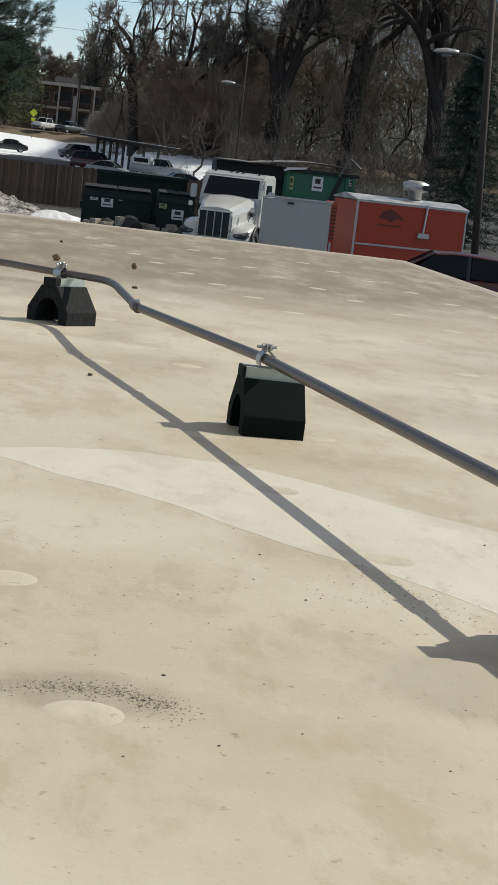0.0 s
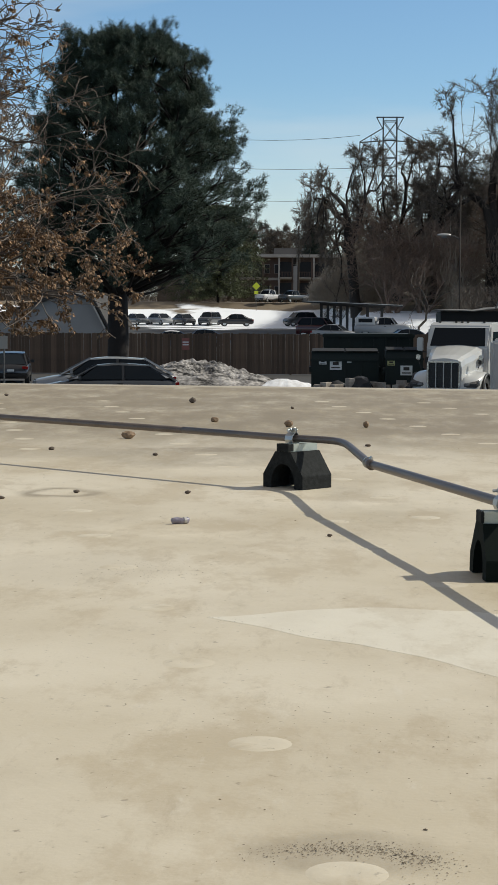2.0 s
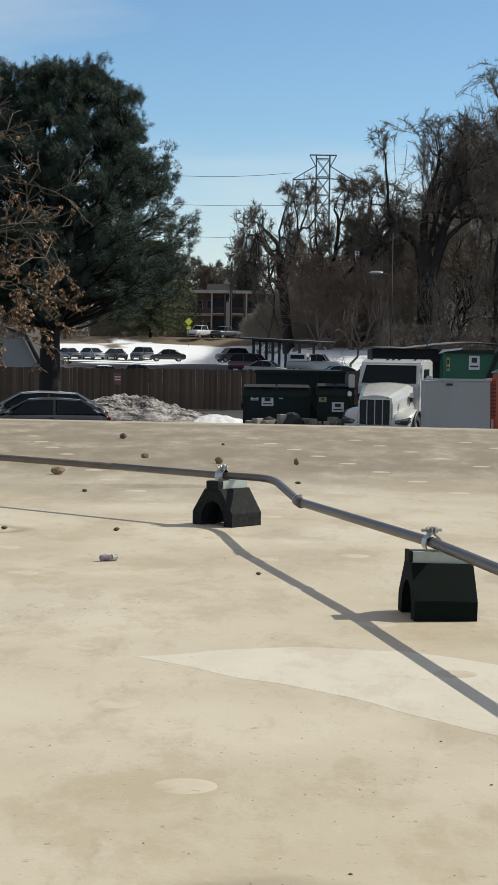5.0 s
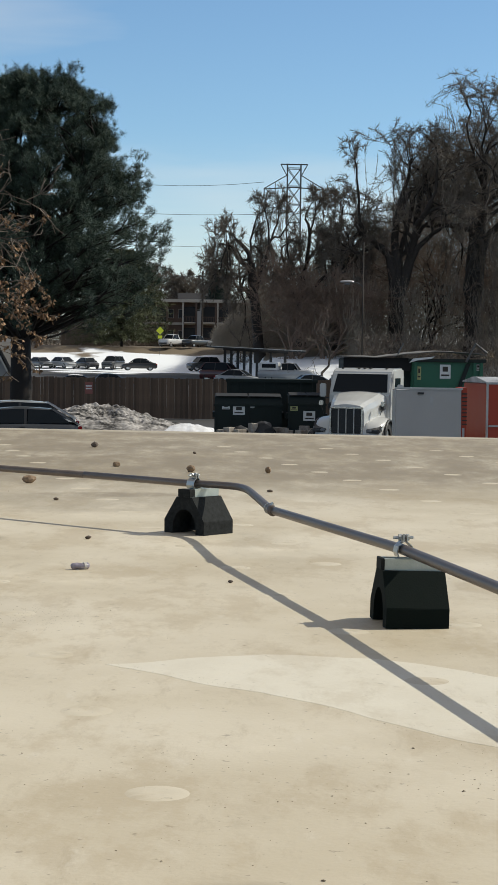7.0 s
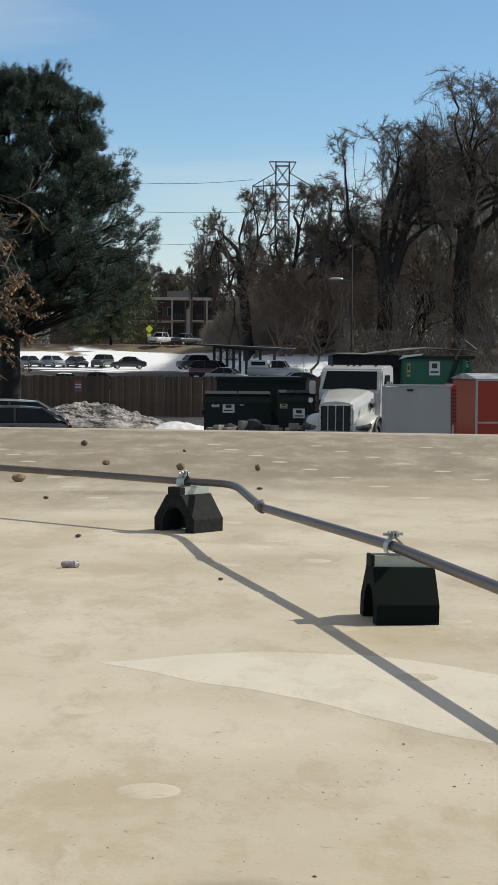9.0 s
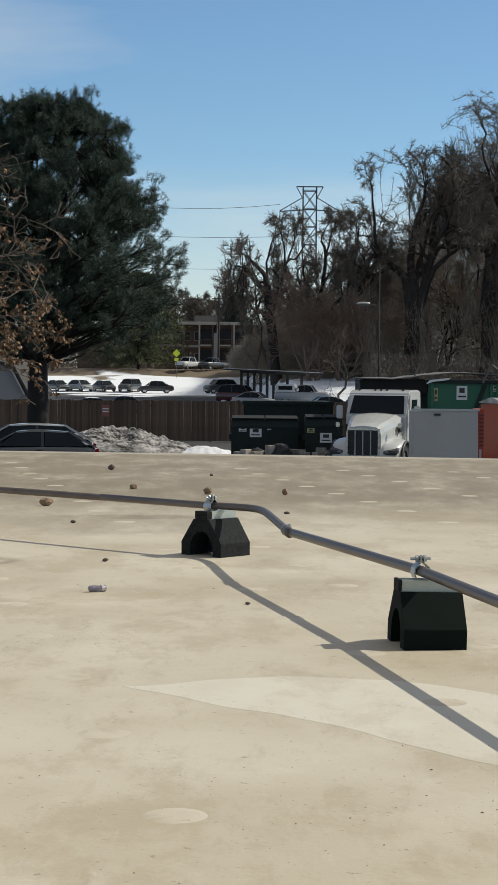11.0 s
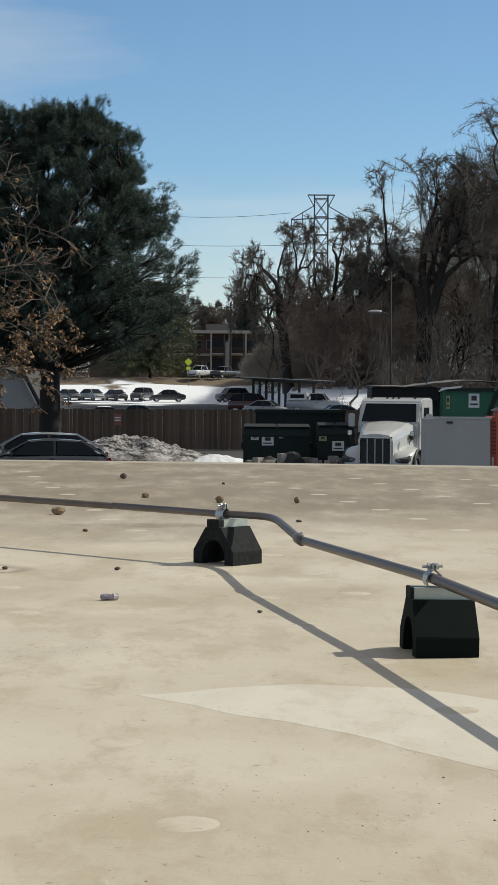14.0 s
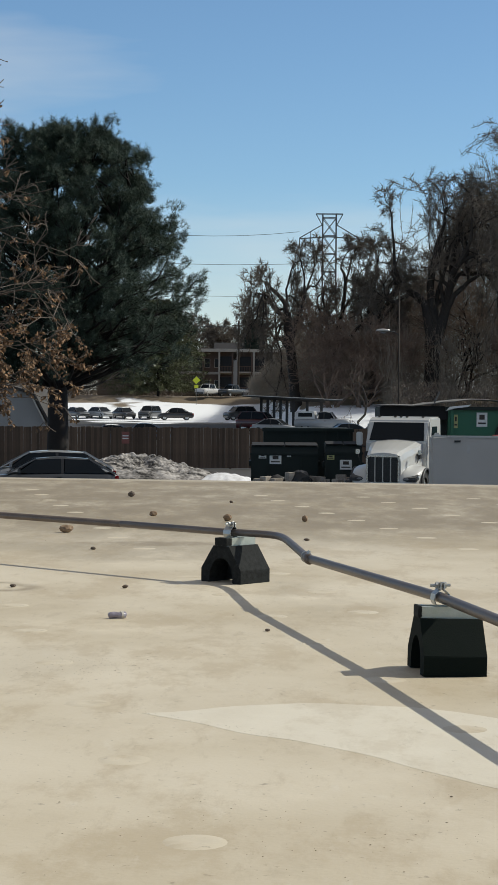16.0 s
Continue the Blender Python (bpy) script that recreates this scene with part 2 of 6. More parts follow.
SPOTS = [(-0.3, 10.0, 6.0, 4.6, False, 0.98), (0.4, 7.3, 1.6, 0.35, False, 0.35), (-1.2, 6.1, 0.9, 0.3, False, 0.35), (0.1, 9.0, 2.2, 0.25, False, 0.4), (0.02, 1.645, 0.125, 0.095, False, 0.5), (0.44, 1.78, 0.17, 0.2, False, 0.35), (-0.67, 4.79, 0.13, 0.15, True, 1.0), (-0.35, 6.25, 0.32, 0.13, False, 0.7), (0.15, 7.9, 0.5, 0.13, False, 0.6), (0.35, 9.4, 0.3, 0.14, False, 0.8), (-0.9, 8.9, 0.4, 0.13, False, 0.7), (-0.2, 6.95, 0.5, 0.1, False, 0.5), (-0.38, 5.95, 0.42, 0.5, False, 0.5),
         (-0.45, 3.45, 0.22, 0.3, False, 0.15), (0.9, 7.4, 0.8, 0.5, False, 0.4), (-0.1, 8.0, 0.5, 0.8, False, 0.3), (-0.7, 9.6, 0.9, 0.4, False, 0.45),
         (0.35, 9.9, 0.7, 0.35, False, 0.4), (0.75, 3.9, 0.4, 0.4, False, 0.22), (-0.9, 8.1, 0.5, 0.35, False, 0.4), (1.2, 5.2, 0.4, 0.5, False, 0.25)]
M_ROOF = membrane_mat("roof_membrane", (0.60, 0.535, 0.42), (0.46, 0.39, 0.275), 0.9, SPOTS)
M_PATCH = membrane_mat("clean_membrane", (0.655, 0.605, 0.5), (0.6, 0.545, 0.44), 0.6)
M_DISC = membrane_mat("rubbed_membrane", (0.59, 0.525, 0.41), (0.49, 0.42, 0.305), 0.8)
M_GRIT = mat("dark_grit", (0.08, 0.06, 0.042), (0.19, 0.145, 0.095), 40, 0.9, island=0.4)
M_EDGE = mat("edge_metal", (0.5, 0.44, 0.34), (0.36, 0.31, 0.24), 4, 0.6, bump=0.001)
M_STUCCO = mat("wall_stucco", (0.42, 0.37, 0.3), (0.34, 0.3, 0.25), 2, 0.9, bump=0.004)
M_RUBBER = mat("recycled_rubber", (0.004, 0.005, 0.005), (0.027, 0.029, 0.029), 90, 0.85, bump=0.0015, fine=350, spread=0.2)
# greenish copy of the rubber, darkened to paint the near block's unlit side
M_RUBBER_G = mat("green_shaded_rubber", (0.0022, 0.0055, 0.0043), (0.0045, 0.009, 0.007), 25, 0.92, bump=0.0015, fine=350)
for m in (M_RUBBER, M_RUBBER_G):
    m.node_tree.nodes["Principled BSDF"].inputs["Specular IOR Level"].default_value = 0.18
M_ZINC = mat("galvanized_steel", (0.36, 0.37, 0.37), (0.52, 0.53, 0.52), 60, 0.42, 0.85, bump=0.0003, fine=300)
M_STRUT = mat("strut_steel", (0.33, 0.37, 0.34), (0.48, 0.51, 0.48), 45, 0.5, 0.5, bump=0.0003, fine=300)
M_EMT = mat("steel_conduit", (0.115, 0.095, 0.085), (0.185, 0.158, 0.145), 14, 0.45, 0.55, bump=0.0002, fine=200)
M_STONE = mat("brown_stone", (0.16, 0.10, 0.06), (0.34, 0.24, 0.15), 60, 0.85, bump=0.003)
M_DARKSTONE = mat("dark_stone", (0.06, 0.045, 0.035), (0.16, 0.12, 0.09), 60, 0.85, bump=0.003)
M_PLASTIC = mat("crushed_plastic", (0.11, 0.09, 0.12), (0.36, 0.33, 0.38), 50, 0.35)
M_GROUND = ground_mat()
M_FENCE = mat("weathered_fence", (0.07, 0.044, 0.028), (0.14, 0.092, 0.062), 1.2, 0.85, stretch=(3, 3, 0.3), island=0.3, bump=0.004)
def per_object(m, amount):
    """Lightens or darkens each object of a kind a little."""
    n, l = m.node_tree.nodes, m.node_tree.links
    bs = n["Principled BSDF"]
    src = bs.inputs["Base Color"].links[0].from_socket
    oi, hs, vr = n.new("ShaderNodeObjectInfo"), n.new("ShaderNodeHueSaturation"), n.new("ShaderNodeMapRange")
    vr.inputs["To Min"].default_value, vr.inputs["To Max"].default_value = 1 - amount, 1 + amount
    l.new(oi.outputs["Random"], vr.inputs["Value"])
    l.new(vr.outputs["Result"], hs.inputs["Value"])
    l.new(src, hs.inputs["Color"])
    l.new(hs.outputs["Color"], bs.inputs["Base Color"])
    return m


M_FENCE_B = per_object(mat("fence_board_wood", (0.07, 0.044, 0.028), (0.14, 0.092, 0.062), 6, 0.85, stretch=(3, 3, 0.8), bump=0.004), 0.35)
M_SNOW = mat("old_snow", (0.5, 0.48, 0.46), (0.86, 0.87, 0.9), 3, 0.7, bump=0.03)
M_DIRTY = mat("dirty_snow", (0.012, 0.01, 0.008), (0.42, 0.39, 0.365), 1.5, 0.85, bump=0.06, fine=8, spread=0.1, stretch=(0.8, 1, 2.4))
M_BARK = mat("bark_dark", (0.02, 0.016, 0.014), (0.055, 0.045, 0.037), 5, 0.95, bump=0.02)
M_TWIG = mat("twigs_grey_brown", (0.09, 0.074, 0.06), (0.19, 0.155, 0.122), 3, 0.95)
M_TWIGR = mat("twigs_red_brown", (0.14, 0.095, 0.07), (0.26, 0.185, 0.14), 3, 0.95)
M_THICKET = mat("thicket_twigs", (0.15, 0.126, 0.1), (0.31, 0.26, 0.2), 0.25, 0.95)
M_PALE = mat("pale_bark", (0.08, 0.062, 0.05), (0.22, 0.176, 0.14), 8, 0.9)
M_DRYLEAF = mat("dry_leaves", (0.16, 0.095, 0.05), (0.36, 0.22, 0.115), 6, 0.8, island=0.5)
M_NEEDLE = mat("pine_needles", (0.022, 0.042, 0.03), (0.06, 0.088, 0.055), 1.3, 0.7, island=0.45)
M_OLIVE = mat("olive_needles", (0.05, 0.06, 0.025), (0.12, 0.13, 0.06), 0.5, 0.8, island=0.4)
M_SPRUCE = mat("spruce_needles", (0.012, 0.026, 0.018), (0.03, 0.05, 0.032), 2.5, 0.75, island=0.5)
M_PBARK = mat("pine_bark", (0.01, 0.008, 0.007), (0.03, 0.022, 0.018), 4, 0.95, bump=0.03)
M_TYRE = mat("tyre_rubber", (0.02, 0.02, 0.02), (0.04, 0.04, 0.04), 10, 0.85)
M_RIM = mat("alloy_rim", (0.45, 0.46, 0.47), (0.6, 0.6, 0.6), 10, 0.35, 0.8)
M_CHROME = mat("chrome", (0.6, 0.6, 0.62), (0.75, 0.75, 0.75), 10, 0.18, 1.0)
M_GLASS = glass_mat("dark_glass", (0.012, 0.016, 0.02))
M_GLASS.node_tree.nodes["Principled BSDF"].inputs["Specular IOR Level"].default_value = 0.1
M_TRIM = mat("black_trim", (0.012, 0.012, 0.013), (0.03, 0.03, 0.03), 10, 0.5)
M_LAMP = glass_mat("lamp_lens", (0.2, 0.21, 0.22), 0.12)
M_TAIL = glass_mat("tail_lamp", (0.3, 0.01, 0.01), 0.15)
M_AMBER = glass_mat("amber_lens", (0.6, 0.2, 0.03), 0.15)


def paint(name, c):
    return mat(name, tuple(0.85 * v for v in c), c, 1.5, 0.32, bump=0.0, coat=0.5, rough_var=0.1)


M_WHITE = paint("white_paint", (0.55, 0.55, 0.53))
M_GREYW = mat("grey_panel", (0.43, 0.40, 0.37), (0.51, 0.475, 0.44), 1.2, 0.55)
M_ORANGE = mat("orange_paint", (0.36, 0.036, 0.009), (0.43, 0.047, 0.012), 1.0, 0.5, rough_var=0.15)
M_GREEN = mat("green_container", (0.018, 0.10, 0.055), (0.03, 0.145, 0.08), 0.9, 0.5, bump=0.002)
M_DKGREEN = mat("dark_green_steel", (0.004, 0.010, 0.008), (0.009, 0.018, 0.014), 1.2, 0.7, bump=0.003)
M_BLACKLID = mat("black_plastic_lid", (0.004, 0.004, 0.005), (0.009, 0.009, 0.009), 2, 0.9)
M_TARP = mat("grey_tarp", (0.10, 0.095, 0.09), (0.18, 0.17, 0.16), 1.5, 0.8, bump=0.03)
M_LABEL = mat("white_label", (0.6, 0.62, 0.6), (0.74, 0.75, 0.73), 12, 0.6)
M_YELLOW = mat("yellow_label", (0.33, 0.34, 0.15), (0.46, 0.46, 0.2), 12, 0.6)
M_INK = mat("dark_print", (0.03, 0.025, 0.02), (0.06, 0.05, 0.04), 20, 0.7)
M_ALU = mat("aluminium_trim", (0.4, 0.38, 0.36), (0.56, 0.54, 0.52), 6, 0.4, 0.7)
M_MARK = mat("faded_dark_paint", (0.09, 0.02, 0.01), (0.16, 0.03, 0.014), 4, 0.6)
M_WHITEROOF = mat("white_sheet_roof", (0.1, 0.095, 0.09), (0.62, 0.62, 0.62), 1.6, 0.4, spread=0.16)
M_POLE = mat("grey_pole", (0.07, 0.07, 0.07), (0.12, 0.12, 0.115), 3, 0.6)
M_WOODPOLE = mat("wood_pole", (0.035, 0.028, 0.023), (0.07, 0.056, 0.045), 3, 0.9)
M_LATTICE = mat("tower_steel", (0.07, 0.075, 0.08), (0.12, 0.125, 0.13), 1, 0.6, 0.4)
M_BRICK = mat("brown_brick", (0.09, 0.062, 0.05), (0.15, 0.105, 0.085), 0.8, 0.9)
M_FASCIA = mat("pale_fascia", (0.38, 0.35, 0.31), (0.48, 0.45, 0.4), 0.6, 0.8)
M_SHINGLE = mat("grey_shingles", (0.035, 0.031, 0.028), (0.065, 0.058, 0.052), 1.0, 0.9, bump=0.01)
M_SIDING = mat("grey_siding", (0.27, 0.26, 0.25), (0.33, 0.32, 0.31), 1.0, 0.85)
M_CARPORT = mat("carport_steel", (0.012, 0.012, 0.014), (0.028, 0.028, 0.03), 1.5, 0.6)
M_TRASH = mat("loose_rubbish", (0.06, 0.04, 0.03), (0.5, 0.46, 0.4), 3, 0.8, island=0.5)
M_SIGN = mat("sign_yellow_green", (0.55, 0.62, 0.03), (0.65, 0.72, 0.05), 3, 0.5)
M_PANE_SHADE = mat("far_glass_and_bay_shade", (0.008, 0.009, 0.01), (0.02, 0.022, 0.025), 1, 0.5)


# ---- building helpers ----
def link(name, bm, material, parent=None, label="", smooth=False):
    me = bpy.data.meshes.new(name)
    bm.to_mesh(me)
    bm.free()
    me.materials.append(material)
    if smooth:
        for p in me.polygons:
            p.use_smooth = True
    ob = new(name, me)
    if parent:
        ob.parent = parent
    if label:
        ob["label"] = label
    return ob


def part(name, bm, material, parent, label="", smooth=False):
    return link(name, bm, material, parent, label, smooth)


def empty(name, m, label, category, group="", kind=""):
    e = new(name)
    e.matrix_world = m
    return tagged(e, label, category, group, kind)


def box(x0, x1, y0, y1, z0, z1, bevel=0.0, bm=None):
    bm = bm or bmesh.new()
    vs = bmesh.ops.create_cube(bm, size=1.0)["verts"]
    bmesh.ops.transform(bm, verts=vs, matrix=Matrix.Translation(((x0 + x1) / 2, (y0 + y1) / 2, (z0 + z1) / 2)) @ Matrix.Diagonal((x1 - x0, y1 - y0, z1 - z0, 1)))
    if bevel:
        es = list({e for v in vs for e in v.link_edges})
        bmesh.ops.bevel(bm, geom=es, offset=bevel, segments=2, affect="EDGES")
    return bm


def prism(outline, y0, y1, axis="y", bevel=0.0):
    """A closed outline in two axes, pushed out along the third. axis y: points are x, z; x: y, z; z: x, y."""
    bm = bmesh.new()
    mk = {"y": lambda p, d: (p[0], d, p[1]), "x": lambda p, d: (d, p[0], p[1]), "z": lambda p, d: (p[0], p[1], d)}[axis]
    a = [bm.verts.new(mk(p, y0)) for p in outline]
    b = [bm.verts.new(mk(p, y1)) for p in outline]
    n = len(outline)
    bm.faces.new(a)
    bm.faces.new(list(reversed(b)))
    for i in range(n):
        bm.faces.new((a[i], b[i], b[(i + 1) % n], a[(i + 1) % n]))
    bmesh.ops.recalc_face_normals(bm, faces=bm.faces)
    if bevel:
        bmesh.ops.bevel(bm, geom=list(bm.edges), offset=bevel, segments=2, affect="EDGES")
    return bm


def tube(points, radii, sides=10, bm=None, cap=True):
    bm = bm or bmesh.new()
    pts = [Vector(p) for p in points]
    if not hasattr(radii, "__len__"):
        radii = [radii] * len(pts)
    rings, side = [], None
    for i, p in enumerate(pts):
        d = (pts[min(i + 1, len(pts) - 1)] - pts[max(i - 1, 0)]).normalized()
        if side is None:
            side = d.orthogonal().normalized()
        side = (side - d * side.dot(d)).normalized()
        up = d.cross(side)
        rings.append([bm.verts.new(p + radii[i] * (math.cos(2 * math.pi * k / sides) * side + math.sin(2 * math.pi * k / sides) * up)) for k in range(sides)])
    for r, s in zip(rings, rings[1:]):
        for k in range(sides):
            bm.faces.new((r[k], r[(k + 1) % sides], s[(k + 1) % sides], s[k]))
    if cap:
        bm.faces.new(list(reversed(rings[0])))
        bm.faces.new(rings[-1])
    return bm


def disc_wheel(r0, r1, x0, x1, bm=None, n=20):
    """A ring about the x axis, for tyres and rims."""
    bm = bm or bmesh.new()
    prof = [(x0, r0), (x0, r1 * 0.94), (x0 + 0.15 * (x1 - x0), r1), (x1 - 0.15 * (x1 - x0), r1), (x1, r1 * 0.94), (x1, r0)]
    rings = [[bm.verts.new((x, r * math.cos(2 * math.pi * k / n), r * math.sin(2 * math.pi * k / n))) for x, r in prof] for k in range(n)]
    for k in range(n):
        a, b = rings[k], rings[(k + 1) % n]
        for i in range(len(prof)):
            j = (i + 1) % len(prof)
            bm.faces.new((a[i], a[j], b[j], b[i]))
    bmesh.ops.recalc_face_normals(bm, faces=bm.faces)
    return bm


def mesh_from(name, verts, faces, material, parent=None, label="", smooth=False):
    me = bpy.data.meshes.new(name)
    me.from_pydata(verts, [], faces)
    me.materials.append(material)
    if smooth:
        me.polygons.foreach_set("use_smooth", [True] * len(me.polygons))
    ob = new(name, me)
    if parent:
        ob.parent = parent
    if label:
        ob["label"] = label
    return ob


def rock(r, seed, squash=(1, 1, 1), sub=2):
    bm = bmesh.new()
    bmesh.ops.create_icosphere(bm, subdivisions=sub, radius=r)
    for v in bm.verts:
        k = 1 + 0.35 * noise.noise(v.co / r * 1.1 + Vector((seed * 7.3, seed, 0))) + 0.12 * noise.noise(v.co / r * 3 + Vector((0, seed, 9)))
        v.co = Vector((v.co.x * squash[0], v.co.y * squash[1], v.co.z * squash[2])) * k
    lo = min(v.co.z for v in bm.verts)
    for v in bm.verts:
        v.co.z -= lo + 0.06 * r
    return bm


# branches: polylines with radii, gathered and turned into one mesh
def grow(rng, start, way, length, radius, depth, out, droop=0.0, bend=0.35, kids=(3, 5), shrink=0.62, split=(0.35, 0.95), spread=0.9, tips=None, seg=5, min_r=0.008, stub=1.0):
    p, d = Vector(start), Vector(way).normalized()
    pts, rad = [p.copy()], [radius]
    end_r = max(min_r, radius * 0.42)
    for i in range(seg):
        d = (d + Vector((rng.gauss(0, bend), rng.gauss(0, bend), rng.gauss(0, bend * 0.7) - droop)) * 0.5).normalized()
        p = p + d * length / seg
        pts.append(p.copy())
        rad.append(radius + (end_r - radius) * (i + 1) / seg)
    out.append((pts, rad, depth))
    if depth == 0:
        if tips is not None:
            tips.extend(pts[1:])
        return
    for k in range(rng.randint(*kids)):
        f = rng.uniform(*split) if k else 1.0
        i = min(seg, max(1, round(f * seg)))
        axis = Vector((rng.gauss(0, 1), rng.gauss(0, 1), rng.gauss(0, 1))).normalized()
        base = (pts[i] - pts[i - 1]).normalized()
        nd = (base + axis * spread * rng.uniform(0.5, 1.1)).normalized()
        grow(rng, pts[i], nd, length * shrink * rng.uniform(0.75, 1.2) * (stub if depth <= 3 else 1.0), max(min_r, rad[i] * (rng.uniform(0.62, 0.84) if depth >= 4 else rng.uniform(0.5, 0.75))), depth - 1, out, droop, bend, kids, shrink, split, spread, tips, seg if depth > 3 else (4 if depth == 3 else 2), min_r, stub)


def branch_mesh(name, lines, material, parent=None, label="", thick=6):
    verts, faces = [], []
    for pts, rad, depth in lines:
        n = thick if depth >= 3 else (4 if depth == 2 else 3)
        side, prev = None, None
        for i, p in enumerate(pts):
            d = (pts[min(i + 1, len(pts) - 1)] - pts[max(i - 1, 0)]).normalized()
            if side is None:
                side = d.orthogonal().normalized()
            side = (side - d * side.dot(d)).normalized()
            up = d.cross(side)
            first = len(verts)
            for k in range(n):
                a = 2 * math.pi * k / n
                verts.append(p + rad[i] * (math.cos(a) * side + math.sin(a) * up))
            if prev is not None:
                for k in range(n):
                    faces.append((prev + k, prev + (k + 1) % n, first + (k + 1) % n, first + k))
            prev = first
    return mesh_from(name, verts, faces, material, parent, label, smooth=True)


# ---- the roof ----
GROUND, LOT = -3.3, -2.95
ROOF = [(1.79, 10.5), (-14.0, 13.1), (-14.0, -14.0), (2.75, -14.0)]


def inside_roof(x, y):
    return y < 10.5 - 0.165 * (x - 1.79) - 0.1 and x < 1.79 - 0.0516 * (y - 10.5) - 0.1


def build_roof():
    bm = bmesh.new()
    rows = 60
    # gentle waviness of the membrane over the boards, dead flat where things stand
    grid = []
    for j in range(rows + 1):
        v = j / rows
        l = Vector((-14.0, -14.0 + 27.1 * v))
        r = Vector((2.75 - 0.96 * v, -14.0 + 24.5 * v))
        grid.append([bm.verts.new((*(l.lerp(r, i / 40)), 0)) for i in range(41)])
    for j in range(rows):
        for i in range(40):
            bm.faces.new((grid[j][i], grid[j][i + 1], grid[j + 1][i + 1], grid[j + 1][i]))
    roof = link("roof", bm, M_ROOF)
    tagged(roof, "flat commercial roof with dusty cream membrane and faint stains", "roof", kind="structure")
    # walls of the building under the roof
    pts = [Vector((*p, 0)) for p in ROOF]
    for k, nm in enumerate(("wall_east", "wall_north", "wall_west", "wall_south")):
        a, b = pts[k], pts[(k + 1) % 4]
        d = (b - a).normalized()
        inn = Vector((-d.y, d.x, 0)) * 0.25
        w = bmesh.new()
        q = [a, b, b + inn, a + inn]
        lo = [w.verts.new((p.x, p.y, GROUND - 0.2)) for p in q]
        hi = [w.verts.new((p.x, p.y, -0.02)) for p in q]
        w.faces.new(lo), w.faces.new(hi)
        for i in range(4):
            w.faces.new((lo[i], lo[(i + 1) % 4], hi[(i + 1) % 4], hi[i]))
        bmesh.ops.recalc_face_normals(w, faces=w.faces)
        tagged(link(nm, w, M_STUCCO), "tan stucco outer wall under the roof edge", "wall", kind="structure")
        # folded edge metal: low lip on the roof and a drip face outside
        out = -inn.normalized()
        prof = [(0.05, -0.002), (0.03, 0.003), (0.01, 0.006), (-0.012, 0.006), (-0.016, -0.09), (-0.026, -0.1), (-0.012, -0.1), (-0.004, 0.0)]
        e = bmesh.new()
        steps = 8
        rings = []
        for s in range(steps + 1):
            p = a.lerp(b, s / steps)
            rings.append([e.verts.new(p - out * u + Vector((0, 0, z + 0.0015 * math.sin(s * 2.1)))) for u, z in prof])
        for r0, r1 in zip(rings, rings[1:]):
            for i in range(len(prof)):
                j = (i + 1) % len(prof)
                e.faces.new((r0[i], r0[j], r1[j], r1[i]))
        bmesh.ops.recalc_face_normals(e, faces=e.faces)
        tagged(link("trim", e, M_EDGE), "folded cream metal edge along the roof", "roof edge", kind="structure")
    return roof


roof = build_roof()


def ragged(outline, z, wob, seed, step=0.03):
    """A thin welded sheet with slightly uneven outline, 3 mm thick."""
    bm = bmesh.new()
    ring = []
    for k, p in enumerate(outline):
        q = outline[(k + 1) % len(outline)]
        n = max(1, int(math.dist(p, q) / step))
        for i in range(n):
            x, y = p[0] + (q[0] - p[0]) * i / n, p[1] + (q[1] - p[1]) * i / n
            ring.append((x + wob * noise.noise(Vector((x * 6, y * 6, seed))), y + wob * noise.noise(Vector((x * 6, y * 6, seed + 5)))))
    lo = [bm.verts.new((x, y, -0.0005)) for x, y in ring]
    hi = [bm.verts.new((x, y, z)) for x, y in ring]
    bm.faces.new(hi)
    for i in range(len(ring)):
        j = (i + 1) % len(ring)
        bm.faces.new((lo[i], lo[j], hi[j], hi[i]))
    bmesh.ops.triangulate(bm, faces=[f for f in bm.faces if len(f.verts) > 4])
    bmesh.ops.recalc_face_normals(bm, faces=bm.faces)
    return bm

part("membrane_patch", ragged([(-0.18, 2.9), (0.06, 2.67), (0.52, 2.1), (0.9, 1.68), (1.25, 1.95), (0.63, 2.6), (0.4, 2.87), (0.24, 2.99), (0.06, 3.0)], 0.00025, 0.03, 3), M_PATCH, roof, "paler welded membrane patch")


def fastener_mesh():
    """The low round bump of a fastening plate under the membrane."""
    bm = bmesh.new()
    prof = [(0.0, 0.0010), (0.011, 0.0015), (0.015, 0.0028), (0.026, 0.0024), (0.034, 0.0008), (0.04, -0.001)]
    n = 20
    rings = [[bm.verts.new((r * math.cos(2 * math.pi * k / n), r * math.sin(2 * math.pi * k / n), z)) for k in range(n)] for r, z in prof[1:]]
    top = bm.verts.new((0, 0, prof[0][1]))
    for k in range(n):
        bm.faces.new((top, rings[0][k], rings[0][(k + 1) % n]))
    for a, b in zip(rings, rings[1:]):
        for k in range(n):
            bm.faces.new((a[k], b[k], b[(k + 1) % n], a[(k + 1) % n]))
    me = bpy.data.meshes.new("fastener_plate")
    bm.to_mesh(me)
    bm.free()
    me.materials.append(M_DISC)
    for p in me.polygons:
        p.use_smooth = True
    return me


FASTENER = fastener_mesh()
rng = random.Random(5)
